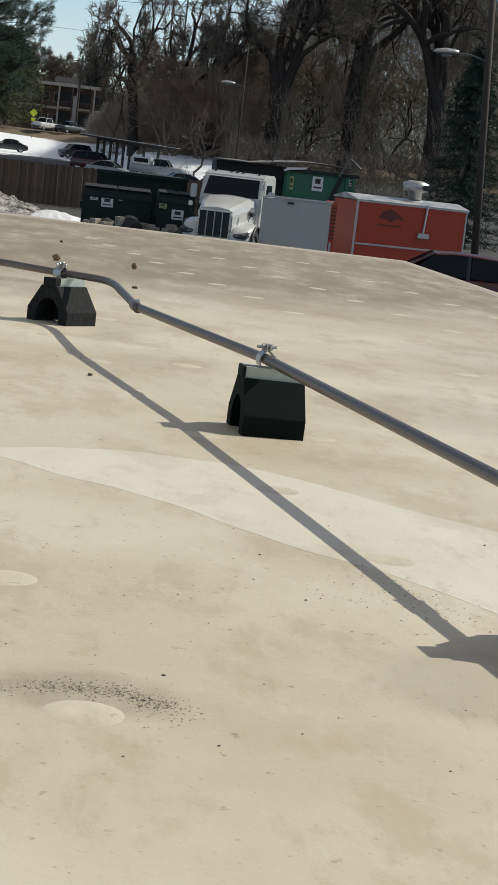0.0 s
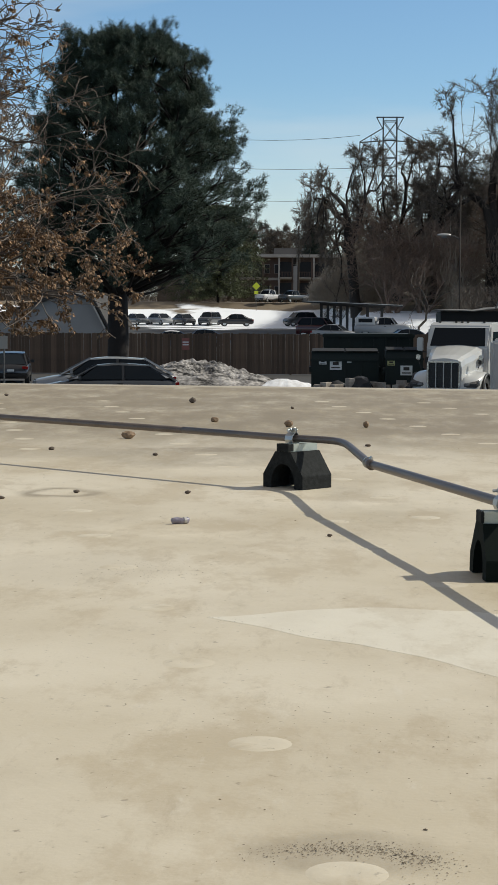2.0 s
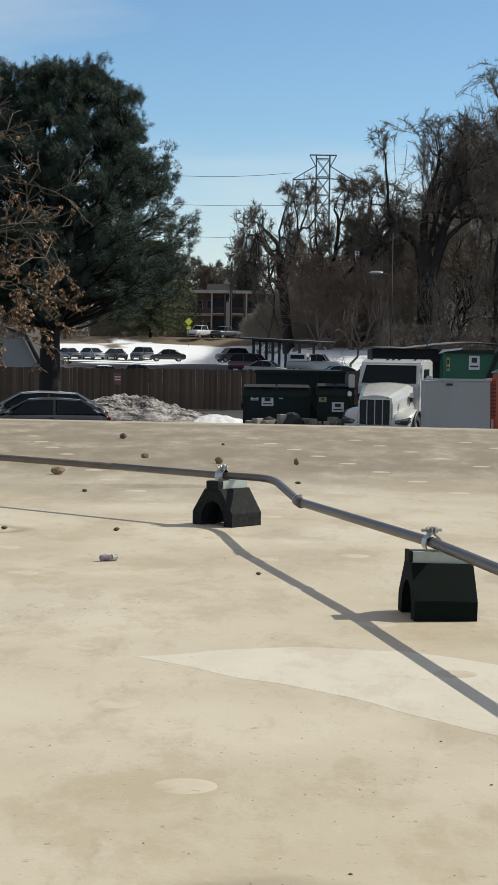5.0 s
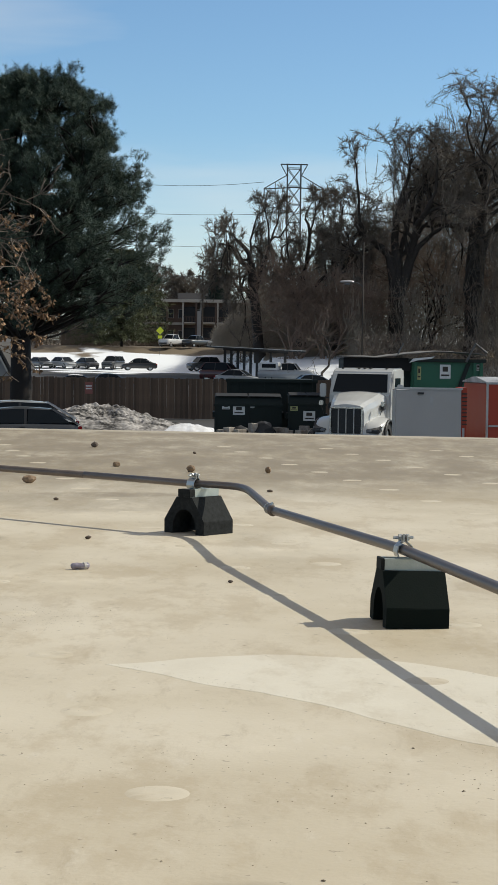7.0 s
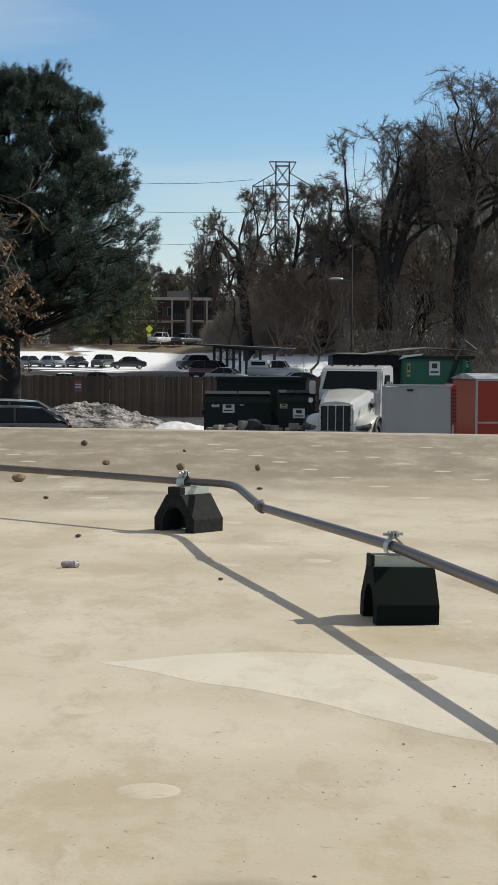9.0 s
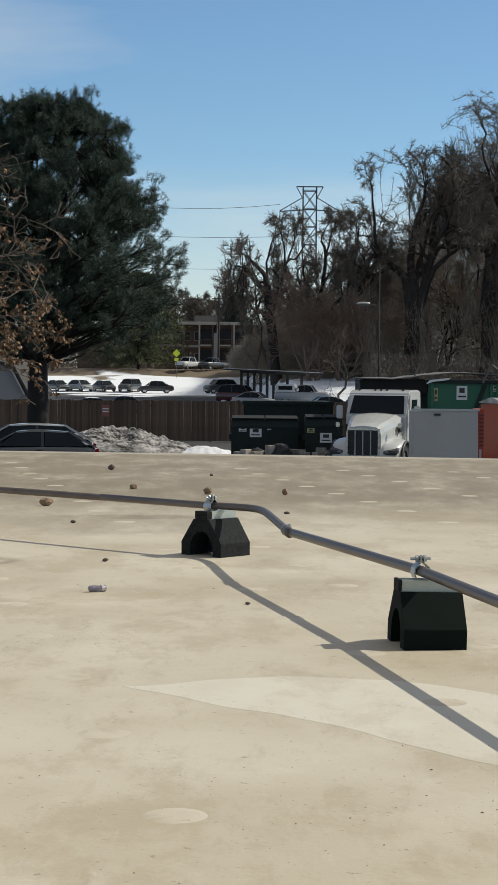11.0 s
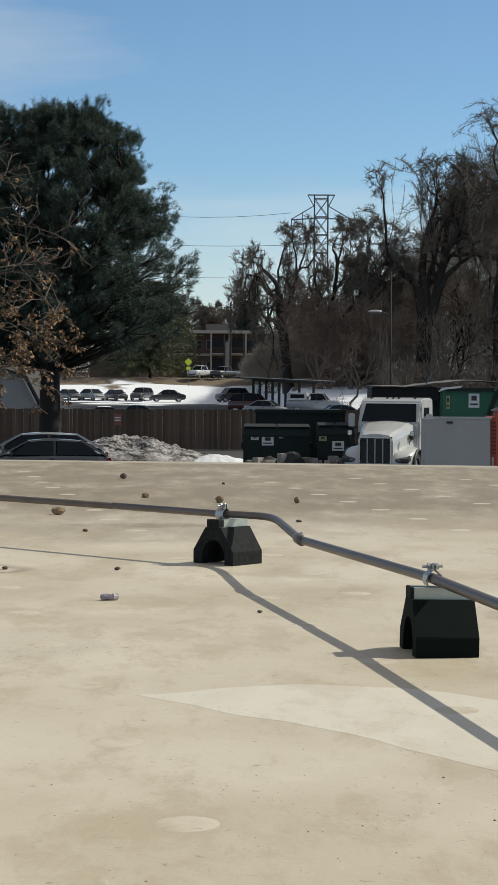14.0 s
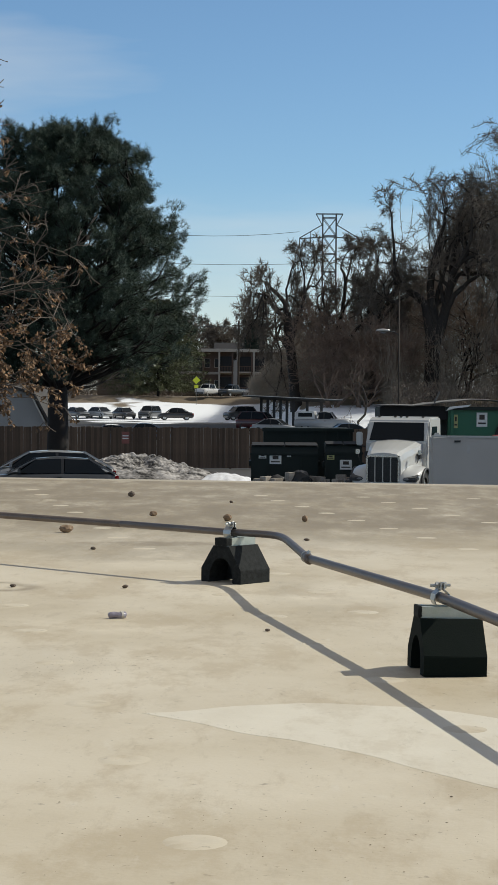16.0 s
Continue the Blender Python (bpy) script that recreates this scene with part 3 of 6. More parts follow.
# rows of fastenings under the sheet laps: a point of each row
for px, py, reach in ((-0.275, 2.985, (-4, 16)), (-0.179, 5.116, (-9, 11)), (0.152, 4.745, (-4, 3)), (0.70, 6.13, (-6, 8)), (1.124, 6.526, (-6, 7)), (1.465, 7.367, (-6, 5)), (-1.35, 5.3, (-5, 11)), (-2.1, 6.0, (-5, 9))):
    for k in range(*reach):
        x, y = px - 0.1 * k + rng.gauss(0, 0.006), py + 0.462 * k + rng.gauss(0, 0.008)
        if inside_roof(x, y):
            o = new("fastener_plate", FASTENER)
            o.location = (x, y, 0.0)
            o.rotation_euler = (0, 0, rng.uniform(0, 6))
            o.scale = (1, 1, rng.uniform(0.28, 0.5))
            o.parent = roof


def grit():
    """Loose dark crumbs of dirt: a drift round the near stain, and strays."""
    r = random.Random(11)
    verts, faces = [], []

    def crumb(x, y, s):
        f = len(verts)
        a = r.uniform(0, 6.28)
        for k in range(4):
            t = a + k * 1.57 + r.uniform(-0.4, 0.4)
            verts.append((x + s * math.cos(t) * r.uniform(0.6, 1.3), y + s * math.sin(t) * r.uniform(0.6, 1.3), 0.0005))
        verts.append((x, y, s * r.uniform(0.4, 0.9)))
        faces.extend([(f + k, f + (k + 1) % 4, f + 4) for k in range(4)])

    for _ in range(1100):
        t = r.gauss(1.25, 0.7)
        d = r.gauss(0.86, 0.16)
        crumb(0.02 + 0.098 * d * math.cos(t), 1.595 + 0.072 * d * math.sin(t), abs(r.gauss(0.0004, 0.0003)) + 0.0003)
    for _ in range(260):
        crumb(r.gauss(0.12, 0.24), r.gauss(2.15, 0.16), abs(r.gauss(0.0005, 0.0004)) + 0.0003)
    for _ in range(140):
        # dirt caught along the edge of the patch
        k = r.random()
        crumb(-0.18 + 0.7 * k + r.gauss(0, 0.006), 2.9 - 0.8 * k + 0.05 * math.sin(5 * k) + r.gauss(0, 0.012), abs(r.gauss(0.0004, 0.0003)) + 0.0003)
    for _ in range(260):
        crumb(r.gauss(-0.32, 0.06), r.gauss(3.4, 0.09), abs(r.gauss(0.0005, 0.0004)) + 0.0003)
    for _ in range(150):
        crumb(r.gauss(0.42, 0.05), r.gauss(2.12, 0.06), abs(r.gauss(0.0006, 0.0004)) + 0.0003)
    for _ in range(150):
        y = 1.45 + 6 * r.random() ** 1.6
        crumb(r.uniform(-0.25, 0.25) * y, y, abs(r.gauss(0.0007, 0.0007)) + 0.0003)
    ob = mesh_from("roof_grit", verts, faces, M_GRIT)
    tagged(ob, "dark loose crumbs of dirt scattered over the membrane", "grit", kind="stuff")


grit()

# ---- conduit and its supports ----
RZ = 0.131


def rubber_support(m, width=0.144, length=0.115, tilt=0.0, green=False):
    e = empty("pipe_support", m, "black recycled-rubber block with steel strut carrying the conduit", "pipe support", "rubber supports under the conduit")
    hw, tw, h, sk = width / 2, 0.028, 0.0985, 0.036
    arch = [(hw * 0.58 * math.cos(a), 0.014 + 0.052 * math.sin(a)) for a in [math.pi * k / 10 for k in range(11)]]
    outline = [(-hw, 0.0), (-hw, sk), (-tw, h), (tw, h), (hw, sk), (hw, 0.0), (arch[0][0], 0.0)] + arch + [(arch[-1][0], 0.0)]
    # the end profile lies across y; the block runs along x
    bm = prism([(y, z) for y, z in outline], -length / 2, length / 2, "x")
    hard = [ed for ed in bm.edges if abs(ed.verts[0].co.x - ed.verts[1].co.x) > 0.01 and abs(ed.verts[0].co.y) > 0.025]
    bmesh.ops.bevel(bm, geom=hard, offset=0.0009, segments=2, affect="EDGES")
    part("block", bm, M_RUBBER_G if green else M_RUBBER, e, "black crumb rubber with a drain arch")
    # added wall inside the arch; blocks the bright ground so the opening reads dark
    part("arch_stop", box(length * 0.1, length * 0.22, -hw * 0.6, hw * 0.6, 0.005, 0.07), M_RUBBER, e, "added wall that keeps the drain arch dark")
    s = 0.0206
    prof = [(-s, h), (s, h), (s, h + 0.0206), (s - 0.0095, h + 0.0206), (s - 0.0095, h + 0.0145), (s - 0.0075, h + 0.0145), (s - 0.0075, h + 0.0188), (s - 0.002, h + 0.0188), (s - 0.002, h + 0.002),
            (-s + 0.002, h + 0.002), (-s + 0.002, h + 0.0188), (-s + 0.0075, h + 0.0188), (-s + 0.0075, h + 0.0145), (-s + 0.0095, h + 0.0145), (-s + 0.0095, h + 0.0206), (-s, h + 0.0206)]
    part("strut_channel", prism(prof, -length / 2 + 0.003, length / 2 - 0.001, "x"), M_STRUT, e, "galvanized slotted channel")
    cap = box(-length / 2 - 0.002, -length / 2 + (0.005 if green else 0.02), -s - 0.001, s + 0.001, h + 0.0005, h + 0.0212, 0.001)
    part("end_cap", cap, M_RUBBER, e, "black end cap")
    return e


def strut_clamp(m):
    """Two pressed straps that hug the conduit, ears up, with a bolt and nut across; the conduit runs along y."""
    e = empty("strut_clamp", m, "zinc two-piece strap clamp bolted over the conduit", "pipe clamp", "clamps on the conduit")
    for sgn in (-1, 1):
        bm = bmesh.new()
        path = [(0.013, -0.0135), (0.017, -0.004), (0.0145, 0.008), (0.0075, 0.0145), (0.0035, 0.0175), (0.0035, 0.031)]
        rings = [[bm.verts.new((sgn * (x + t), y, z)) for t, y in ((-0.001, -0.015), (-0.001, 0.015), (0.0012, 0.015), (0.0012, -0.015))] for x, z in path]
        for a, b in zip(rings, rings[1:]):
            for k in range(4):
                bm.faces.new((a[k], a[(k + 1) % 4], b[(k + 1) % 4], b[k]))
        bm.faces.new(rings[0]), bm.faces.new(rings[-1])
        bmesh.ops.recalc_face_normals(bm, faces=bm.faces)
        part("strap", bm, M_ZINC, e)
    part("bolt", tube([(-0.022, 0, 0.025), (0.02, 0, 0.025)], 0.0032, 8), M_ZINC, e)
    part("bolt_head", tube([(0.005, 0, 0.025), (0.011, 0, 0.025)], 0.0075, 6), M_ZINC, e)
    part("nut", tube([(-0.011, 0, 0.025), (-0.005, 0, 0.025)], 0.0072, 6), M_ZINC, e)
    return e


rubber_support(pose(0.3455, 3.375, 0, 0, 1.2, 7.0), green=True)
rubber_support(pose(-0.0585, 4.992, 0, 0, 0, 48.0))
rubber_support(pose(0.575, 1.945, 0, 0, 0, 10.0))
rubber_support(pose(-1.29, 6.09, 0, 0, 0, 41.0))
strut_clamp(pose(0.337, 3.407, RZ, 0, 0, 10.4) @ Matrix.Scale(0.9, 4))
strut_clamp(pose(-0.072, 5.003, RZ, 0, 0, 46.0) @ Matrix.Scale(0.9, 4))
strut_clamp(pose(0.595, 1.94, RZ, 0, 0, 10.4))
strut_clamp(pose(-1.29, 6.085, RZ, 0, 0, 48.0))


def conduit():
    e = empty("conduit", pose(0, 0, 0), "grey galvanized electrical conduit with a bend across the roof", "conduit")
    R = 0.0097
    joint = Vector((0.119, 4.36, RZ - 0.0125))
    bend = [joint] + [joint.lerp(Vector((0.072, 4.82, RZ - 0.0015)), k / 4) for k in range(1, 5)] + [Vector((0.052, 4.9, RZ)), Vector((0.015, 4.952, RZ)), Vector((-0.04, 4.988, RZ)), Vector((-0.094, 5.024, RZ))]
    # smooth the elbow
    for _ in range(3):
        q = [bend[0]]
        for a, b in zip(bend, bend[1:]):
            q += [a.lerp(b, 0.25), a.lerp(b, 0.75)]
        bend = q + [bend[-1]]
    left = [Vector((-0.387, 5.285, RZ + 0.001)), Vector((-1.062, 5.884, RZ)), Vector((-2.4, 7.07, RZ))]
    part("elbow", tube(bend + [left[0]], R, 14), M_EMT, e, smooth=True)
    part("pipe", tube([left[0], left[1], left[2], Vector((-5.0, 9.4, RZ))], R, 14), M_EMT, e, smooth=True)
    d = (Vector((0.595, 1.94, RZ)) - joint).normalized()
    part("pipe", tube([joint, joint.lerp(Vector((0.337, 3.407, RZ)), 0.5) + Vector((0, 0, 0.0)), Vector((0.337, 3.407, RZ)), Vector((0.595, 1.94, RZ)), Vector((0.86, 0.4, RZ)), Vector((1.3, -2.2, RZ))], R, 14), M_EMT, e, smooth=True)
    for p, w in ((joint, (joint - Vector((0.072, 4.82, RZ - 0.0015))).normalized()), (Vector((0.56, 2.14, RZ)), d)):
        c = part("coupling", tube([p - w * 0.03, p + w * 0.03], R + 0.0022, 14), M_EMT, e, "set-screw coupling", smooth=True)
        part("coupling_ring", tube([p - w * 0.034, p - w * 0.027], R + 0.0042, 12), M_ZINC, c)
        part("set_screw", tube([p + Vector((0, 0, R)), p + Vector((0.004, 0, R + 0.008))], 0.0035, 6), M_ZINC, c)
    return e


conduit()

# ---- stones and litter on the roof ----
STONES = [(-0.69, 6.72, 0.034, (1.25, 0.8, 0.75), 1), (-0.433, 7.7, 0.026, (1.1, 0.9, 0.75), 1), (-0.121, 7.42, 0.03, (1, 0.9, 0.85), 1), (0.188, 7.41, 0.024, (0.9, 0.8, 0.95), 1), (-0.622, 9.15, 0.028, (1.1, 1, 0.8), 0),
          (-0.124, 8.69, 0.014, (1, 1, 0.7), 0), (0.17, 6.43, 0.014, (1.3, 1, 0.6), 0), (-0.529, 5.985, 0.012, (1.2, 1, 0.7), 0), (-0.34, 4.79, 0.011, (1.3, 1, 0.7), 0), (0.023, 3.93, 0.0075, (1.3, 1, 0.7), 0),
          (-0.895, 6.19, 0.014, (1.3, 1, 0.7), 0), (-0.8, 4.63, 0.012, (1.5, 1, 0.6), 0), (-1.64, 9.72, 0.016, (1.2, 1, 0.7), 0), (-0.63, 4.79, 0.011, (1.3, 1, 0.7), 0)]
for k, (x, y, r, sq, brown) in enumerate(STONES):
    o = link("stone", rock(0.58 * r, k + 1, sq), M_STONE if brown else M_DARKSTONE)
    o.location = (x, y, 0)
    tagged(o, "rough brown stone lying on the roof membrane" if brown else "small dark pebble lying on the roof membrane", "stone", "stones on the roof")


def crushed_tube():
    bm = tube([(-0.034, 0, 0.011), (-0.03, 0, 0.012), (-0.012, 0.002, 0.013), (0.008, -0.002, 0.012), (0.03, 0.001, 0.012), (0.034, 0.001, 0.011)], [0.007, 0.011, 0.012, 0.010, 0.012, 0.007], 12)
    for v in bm.verts:
        v.co.z = max(0.001, v.co.z + 0.003 * noise.noise(v.co * 90))
    e = empty("crushed_cartridge", pose(-0.311, 4.135, 0, 0, 0, 24) @ Matrix.Scale(0.62, 4), "crumpled lilac-grey plastic sleeve lying on the membrane", "litter")
    part("sleeve", bm, M_PLASTIC, e, smooth=True)
    part("band", tube([(0.012, -0.001, 0.0125), (0.022, 0, 0.0125)], 0.0125, 12), M_GREYW, e, "paler band")


crushed_tube()


# ---- ground ----
def smooth(t):
    t = min(1.0, max(0.0, t))
    return t * t * (3 - 2 * t)


def ground_z(x, y):
    """A slightly raised lot by the building, flat beyond, then the snowy slope, which comes nearer to the east."""
    near = 57.0 * smooth((x - 0.5) / 6.0)
    z = GROUND + (LOT - GROUND) * (1 - smooth((y - 73.0) / 9.0))
    yy = y + near
    return z + 0.45 * smooth((yy - 215.0) / 30.0) + 2.35 * smooth((yy - 258.0) / 28.0) + 1.0 * smooth((yy - 286.0) / 5.0) + 2.0 * smooth((y - 300.0) / 400.0)


def build_ground():
    ys = [-60, -30, 0, 20, 40, 60, 72, 74, 76, 78, 80, 82, 84, 100, 130, 160, 190] + list(range(200, 300, 3)) + [310, 340, 400, 500, 700, 1000, 1600, 2500]
    xs = [-1500, -600, -300, -150, -100, -70, -50, -35, -25, -18, -12, -6, -3, 0, 1, 2, 3, 4, 5, 6, 7, 9, 12, 18, 25, 35, 50, 70, 100, 150, 300, 600, 1500]
    verts = [(x, y, ground_z(x, y) + (0.25 * noise.noise(Vector((x * 0.05, y * 0.05, 0))) if 210 < y < 300 else 0)) for y in ys for x in xs]
    n = len(xs)
    faces = [(j * n + i, j * n + i + 1, (j + 1) * n + i + 1, (j + 1) * n + i) for j in range(len(ys) - 1) for i in range(n - 1)]
    tagged(mesh_from("ground", verts, faces, M_GROUND, smooth=True), "dark asphalt lot rising to a snow-covered slope", "ground", kind="structure")


build_ground()


# ---- vehicles ----
def wheel(parent, x, y, r, w=0.22, side=1):
    t = part("wheel", disc_wheel(r * 0.66, r, -w / 2, w / 2), M_TYRE, parent)
    t.location = (x, y, r)
    rim = disc_wheel(0.04, r * 0.66, -w * 0.3, w * 0.3, n=16)
    for k in range(5):
        a = 2 * math.pi * k / 5
        box(-w * 0.36, w * 0.36, -0.03, 0.03, 0.0, r * 0.6, bm=rim)
        vs = rim.verts[-8:]
        bmesh.ops.rotate(rim, verts=vs, cent=(0, 0, 0), matrix=Matrix.Rotation(a, 3, "X"))
    part("rim", rim, M_RIM, t)


def car(m, L, W, H, kind, colour, label, roof_paint=None, snow=False):
    """A parked car along its local y (nose at -y), lofted from cross sections; glass, lamps, wheels are parts."""
    e = empty("car" if kind != "pickup" else "pickup_truck", m, label, "car" if kind != "pickup" else "pickup", "parked vehicles")
    belt = 0.60 * H
    # stations: fraction of the length, deck height, roof height (None: no cabin), half width
    if kind == "sedan":
        st = [(0, 0.42, None, 0.72), (0.03, 0.5, None, 0.88), (0.14, 0.56, None, 0.97), (0.28, 0.6, None, 1), (0.40, 0.61, 0.96, 1), (0.52, 0.61, 1.0, 1), (0.66, 0.62, 0.98, 1), (0.82, 0.63, None, 0.98), (0.95, 0.62, None, 0.93), (1, 0.5, None, 0.82)]
        cab = (0.22, 0.40, 0.66, 0.89)
    elif kind == "hatch":
        st = [(0, 0.40, None, 0.75), (0.03, 0.48, None, 0.88), (0.14, 0.55, None, 0.97), (0.25, 0.6, None, 1), (0.38, 0.61, 0.95, 1), (0.55, 0.62, 1.0, 1), (0.75, 0.62, 0.98, 1), (0.9, 0.62, 0.93, 0.98), (0.975, 0.6, None, 0.94), (1, 0.45, None, 0.86)]
        cab = (0.19, 0.40, 0.78, 0.97)
    elif kind == "suv":
        st = [(0, 0.42, None, 0.78), (0.03, 0.53, None, 0.9), (0.12, 0.58, None, 0.97), (0.25, 0.61, None, 1), (0.37, 0.62, 0.97, 1), (0.55, 0.62, 1.0, 1), (0.75, 0.62, 1.0, 1), (0.92, 0.62, 0.96, 0.98), (0.985, 0.6, None, 0.95), (1, 0.4, None, 0.88)]
        cab = (0.21, 0.36, 0.88, 0.99)
    else:
        st = [(0, 0.42, None, 0.85), (0.02, 0.58, None, 0.93), (0.1, 0.62, None, 0.98), (0.26, 0.63, None, 1), (0.36, 0.63, 0.98, 1), (0.46, 0.63, 1.0, 1), (0.57, 0.63, 0.98, 1), (0.61, 0.6, None, 1), (0.97, 0.6, None, 1), (1, 0.55, None, 0.97)]
        cab = (0.25, 0.35, 0.57, 0.61)
    hw = W / 2
    # lower body
    bm = bmesh.new()
    rings = []
    for f, dk, rf, wf in st:
        w, y, d = hw * wf, f * L, dk * H
        lo = 0.17 * H if 0 < f < 1 else 0.26 * H
        sec = [(w * 0.9, lo), (w, lo + 0.1 * H), (w, d * 0.72), (w * 0.97, d * 0.93), (w * 0.88, d), (w * 0.45, d + 0.012 * H), (0, d + 0.018 * H)]
        full = [(x, z) for x, z in sec] + [(-x, z) for x, z in reversed(sec[:-1])]
        rings.append([bm.verts.new((x, y, z)) for x, z in full])
    n = len(rings[0])
    for a, b in zip(rings, rings[1:]):
        for k in range(n):
            bm.faces.new((a[k], b[k], b[(k + 1) % n], a[(k + 1) % n]))
    bm.faces.new(rings[0]), bm.faces.new(list(reversed(rings[-1])))
    bmesh.ops.recalc_face_normals(bm, faces=bm.faces)
    body = part("body", bm, colour, e, smooth=True)
    # cabin: roof skin and pillars in paint, panes in glass
    y0, y1, y2, y3 = (c * L for c in cab)
    wb, wt, zb, zt = hw * 0.93, hw * 0.72, 0.62 * H, H
    shell = bmesh.new()
    rear = 0.955 if kind in ("hatch", "sedan") else 0.975
    roofpts = [(y1 + f * (y2 - y1), zt * (1 - (1 - rear) * max(0.0, (f - 0.4) / 0.6) ** 1.8 - 0.04 * max(0.0, (0.4 - f) / 0.4) ** 1.8), wt * (0.97 + 0.03 * math.sin(math.pi * f))) for f in [k / 8 for k in range(9)]]
    rr = []
    for y, z, w in roofpts:
        rr.append([shell.verts.new(p) for p in ((w, y, z - 0.05), (w * 0.96, y, z - 0.012), (w * 0.6, y, z), (0, y, z + 0.008), (-w * 0.6, y, z), (-w * 0.96, y, z - 0.012), (-w, y, z - 0.05))])
    for a, b in zip(rr, rr[1:]):
        for k in range(6):
            shell.faces.new((a[k], b[k], b[k + 1], a[k + 1]))
    bmesh.ops.recalc_face_normals(shell, faces=shell.faces)
    part("roof", shell, roof_paint or colour, e, smooth=True)

    def pane(name, quad, inset, material):
        b = bmesh.new()
        c = sum((Vector(q) for q in quad), Vector()) / 4
        nrm = (Vector(quad[1]) - Vector(quad[0])).cross(Vector(quad[2]) - Vector(quad[0])).normalized()
        if nrm.dot(c - Vector((0, L * 0.55, 0.5 * H))) < 0:
            nrm = -nrm
        outer = [Vector(q).lerp(c, inset) for q in quad]
        a = [b.verts.new(q) for q in outer]
        d = [b.verts.new(q - nrm * 0.02) for q in outer]
        b.faces.new(a), b.faces.new(list(reversed(d)))
        for i in range(4):
            b.faces.new((a[i], d[i], d[(i + 1) % 4], a[(i + 1) % 4]))
        bmesh.ops.recalc_face_normals(b, faces=b.faces)
        return part(name, b, material, e)

    fb, ft = y0, y1
    zl = zt - 0.05
    pane("windscreen", [(-wb, fb, zb), (wb, fb, zb), (wt * 0.97, ft, zl * 0.975), (-wt * 0.97, ft, zl * 0.975)], 0.04, M_GLASS)
    pane("rear_window", [(-wb, y3, zb), (wb, y3, zb), (wt * 0.97, y2, zl * 0.97), (-wt * 0.97, y2, zl * 0.97)], 0.06, M_GLASS)
    mid = (y1 + y2) / 2
    for s in (-1, 1):
        pane("side_window", [(s * wb, y0 + 0.12 * L * 0.6, zb), (s * wb, mid - 0.03, zb), (s * wt, mid - 0.03, zl), (s * wt, y1, zl * 0.98)], 0.03, M_GLASS)
        pane("side_window", [(s * wb, mid + 0.05, zb), (s * wb, y3 - 0.25, zb), (s * wt, y2 - 0.05, zl * 0.98), (s * wt, mid + 0.05, zl)], 0.03, M_GLASS)
        for ya, yb, yw in ((y0, y1, 0.09), (mid, mid, 0.09), (y3, y2, 0.12)):
            q = [(s * wb, ya - yw / 2, zb - 0.03), (s * wb, ya + yw / 2, zb - 0.03), (s * wt, yb + yw / 2, zl), (s * wt, yb - yw / 2, zl)]
            b = bmesh.new()
            f = [b.verts.new(p) for p in q]
            g = [b.verts.new((p[0] - s * 0.06, p[1], p[2])) for p in q]
            b.faces.new(f), b.faces.new(list(reversed(g)))
            for i in range(4):
                b.faces.new((f[i], g[i], g[(i + 1) % 4], f[(i + 1) % 4]))
            bmesh.ops.recalc_face_normals(b, faces=b.faces)
            part("pillar", b, M_TRIM if ya == mid else colour, e)
        part("mirror", box(s * (wb + 0.02), s * (wb + 0.2), y0 + 0.35, y0 + 0.45, zb, zb + 0.14, 0.02), colour, e)
        part("headlight", box(s * hw * 0.55, s * hw * 0.86, 0.02, 0.14, 0.40 * H, 0.47 * H, 0.015), M_LAMP, e)
        part("tail_light", box(s * hw * 0.62, s * hw * 0.93, L * 0.965, L * 0.996, 0.46 * H, 0.56 * H, 0.015), M_TAIL, e)
        part("door_handle", box(s * hw * 0.99, s * (hw + 0.02), mid - 0.2, mid - 0.02, belt * 0.86, belt * 0.9), M_TRIM, e)
        for fy in (0.17, 0.80):
            wheel(e, s * (hw - 0.12), fy * L, 0.225 * H if kind != "pickup" else 0.2 * H)
    part("bumper", box(-hw * 0.75, hw * 0.75, -0.03, 0.08, 0.2 * H, 0.33 * H, 0.03), M_TRIM if kind == "pickup" else colour, e)
    part("number_plate", box(-0.16, 0.16, L - 0.005, L + 0.012, 0.40 * H, 0.47 * H), M_LABEL, e, "pale plate")
    return e, body


P_BLACK = paint("black_paint", (0.018, 0.018, 0.02))
P_SILVER = paint("silver_paint", (0.3, 0.31, 0.32))
P_DARKGREY = paint("dark_grey_paint", (0.05, 0.055, 0.06))
P_NAVY = paint("navy_paint", (0.025, 0.04, 0.085))
P_MAROON = paint("maroon_paint", (0.07, 0.012, 0.014))
P_BLUE = paint("blue_paint", (0.10, 0.14, 0.2))
P_WHITE = paint("white_car_paint", (0.6, 0.6, 0.6))


def turned(x, y, deg, L, z=None):
    """Pose whose middle of the car stands at x, y; 0 degrees has the nose towards -y."""
    return pose(x, y, ground_z(x, y) if z is None else z, 0, 0, deg) @ Matrix.Translation((0, -L / 2, 0))


# the near lot
car(turned(-14.35, 87, 187, 4.2), 4.2, 1.72, 1.46, "hatch", P_BLACK, "black hatchback parked before the wooden fence, tail outward")
car(turned(-7.5, 65.2, -83, 5.0, LOT), 5.0, 1.85, 1.52, "hatch", P_SILVER, "silver crossover parked in the lot below the roof")
car(turned(-7.0, 62.6, -83, 4.6, LOT), 4.6, 1.78, 1.38, "hatch", P_DARKGREY, "dark grey hatchback beside a silver crossover")
car(turned(9.3, 47.2, -97, 4.7, LOT), 4.7, 1.82, 1.6, "hatch", P_MAROON, "dark maroon hatchback parked before the orange trailer")
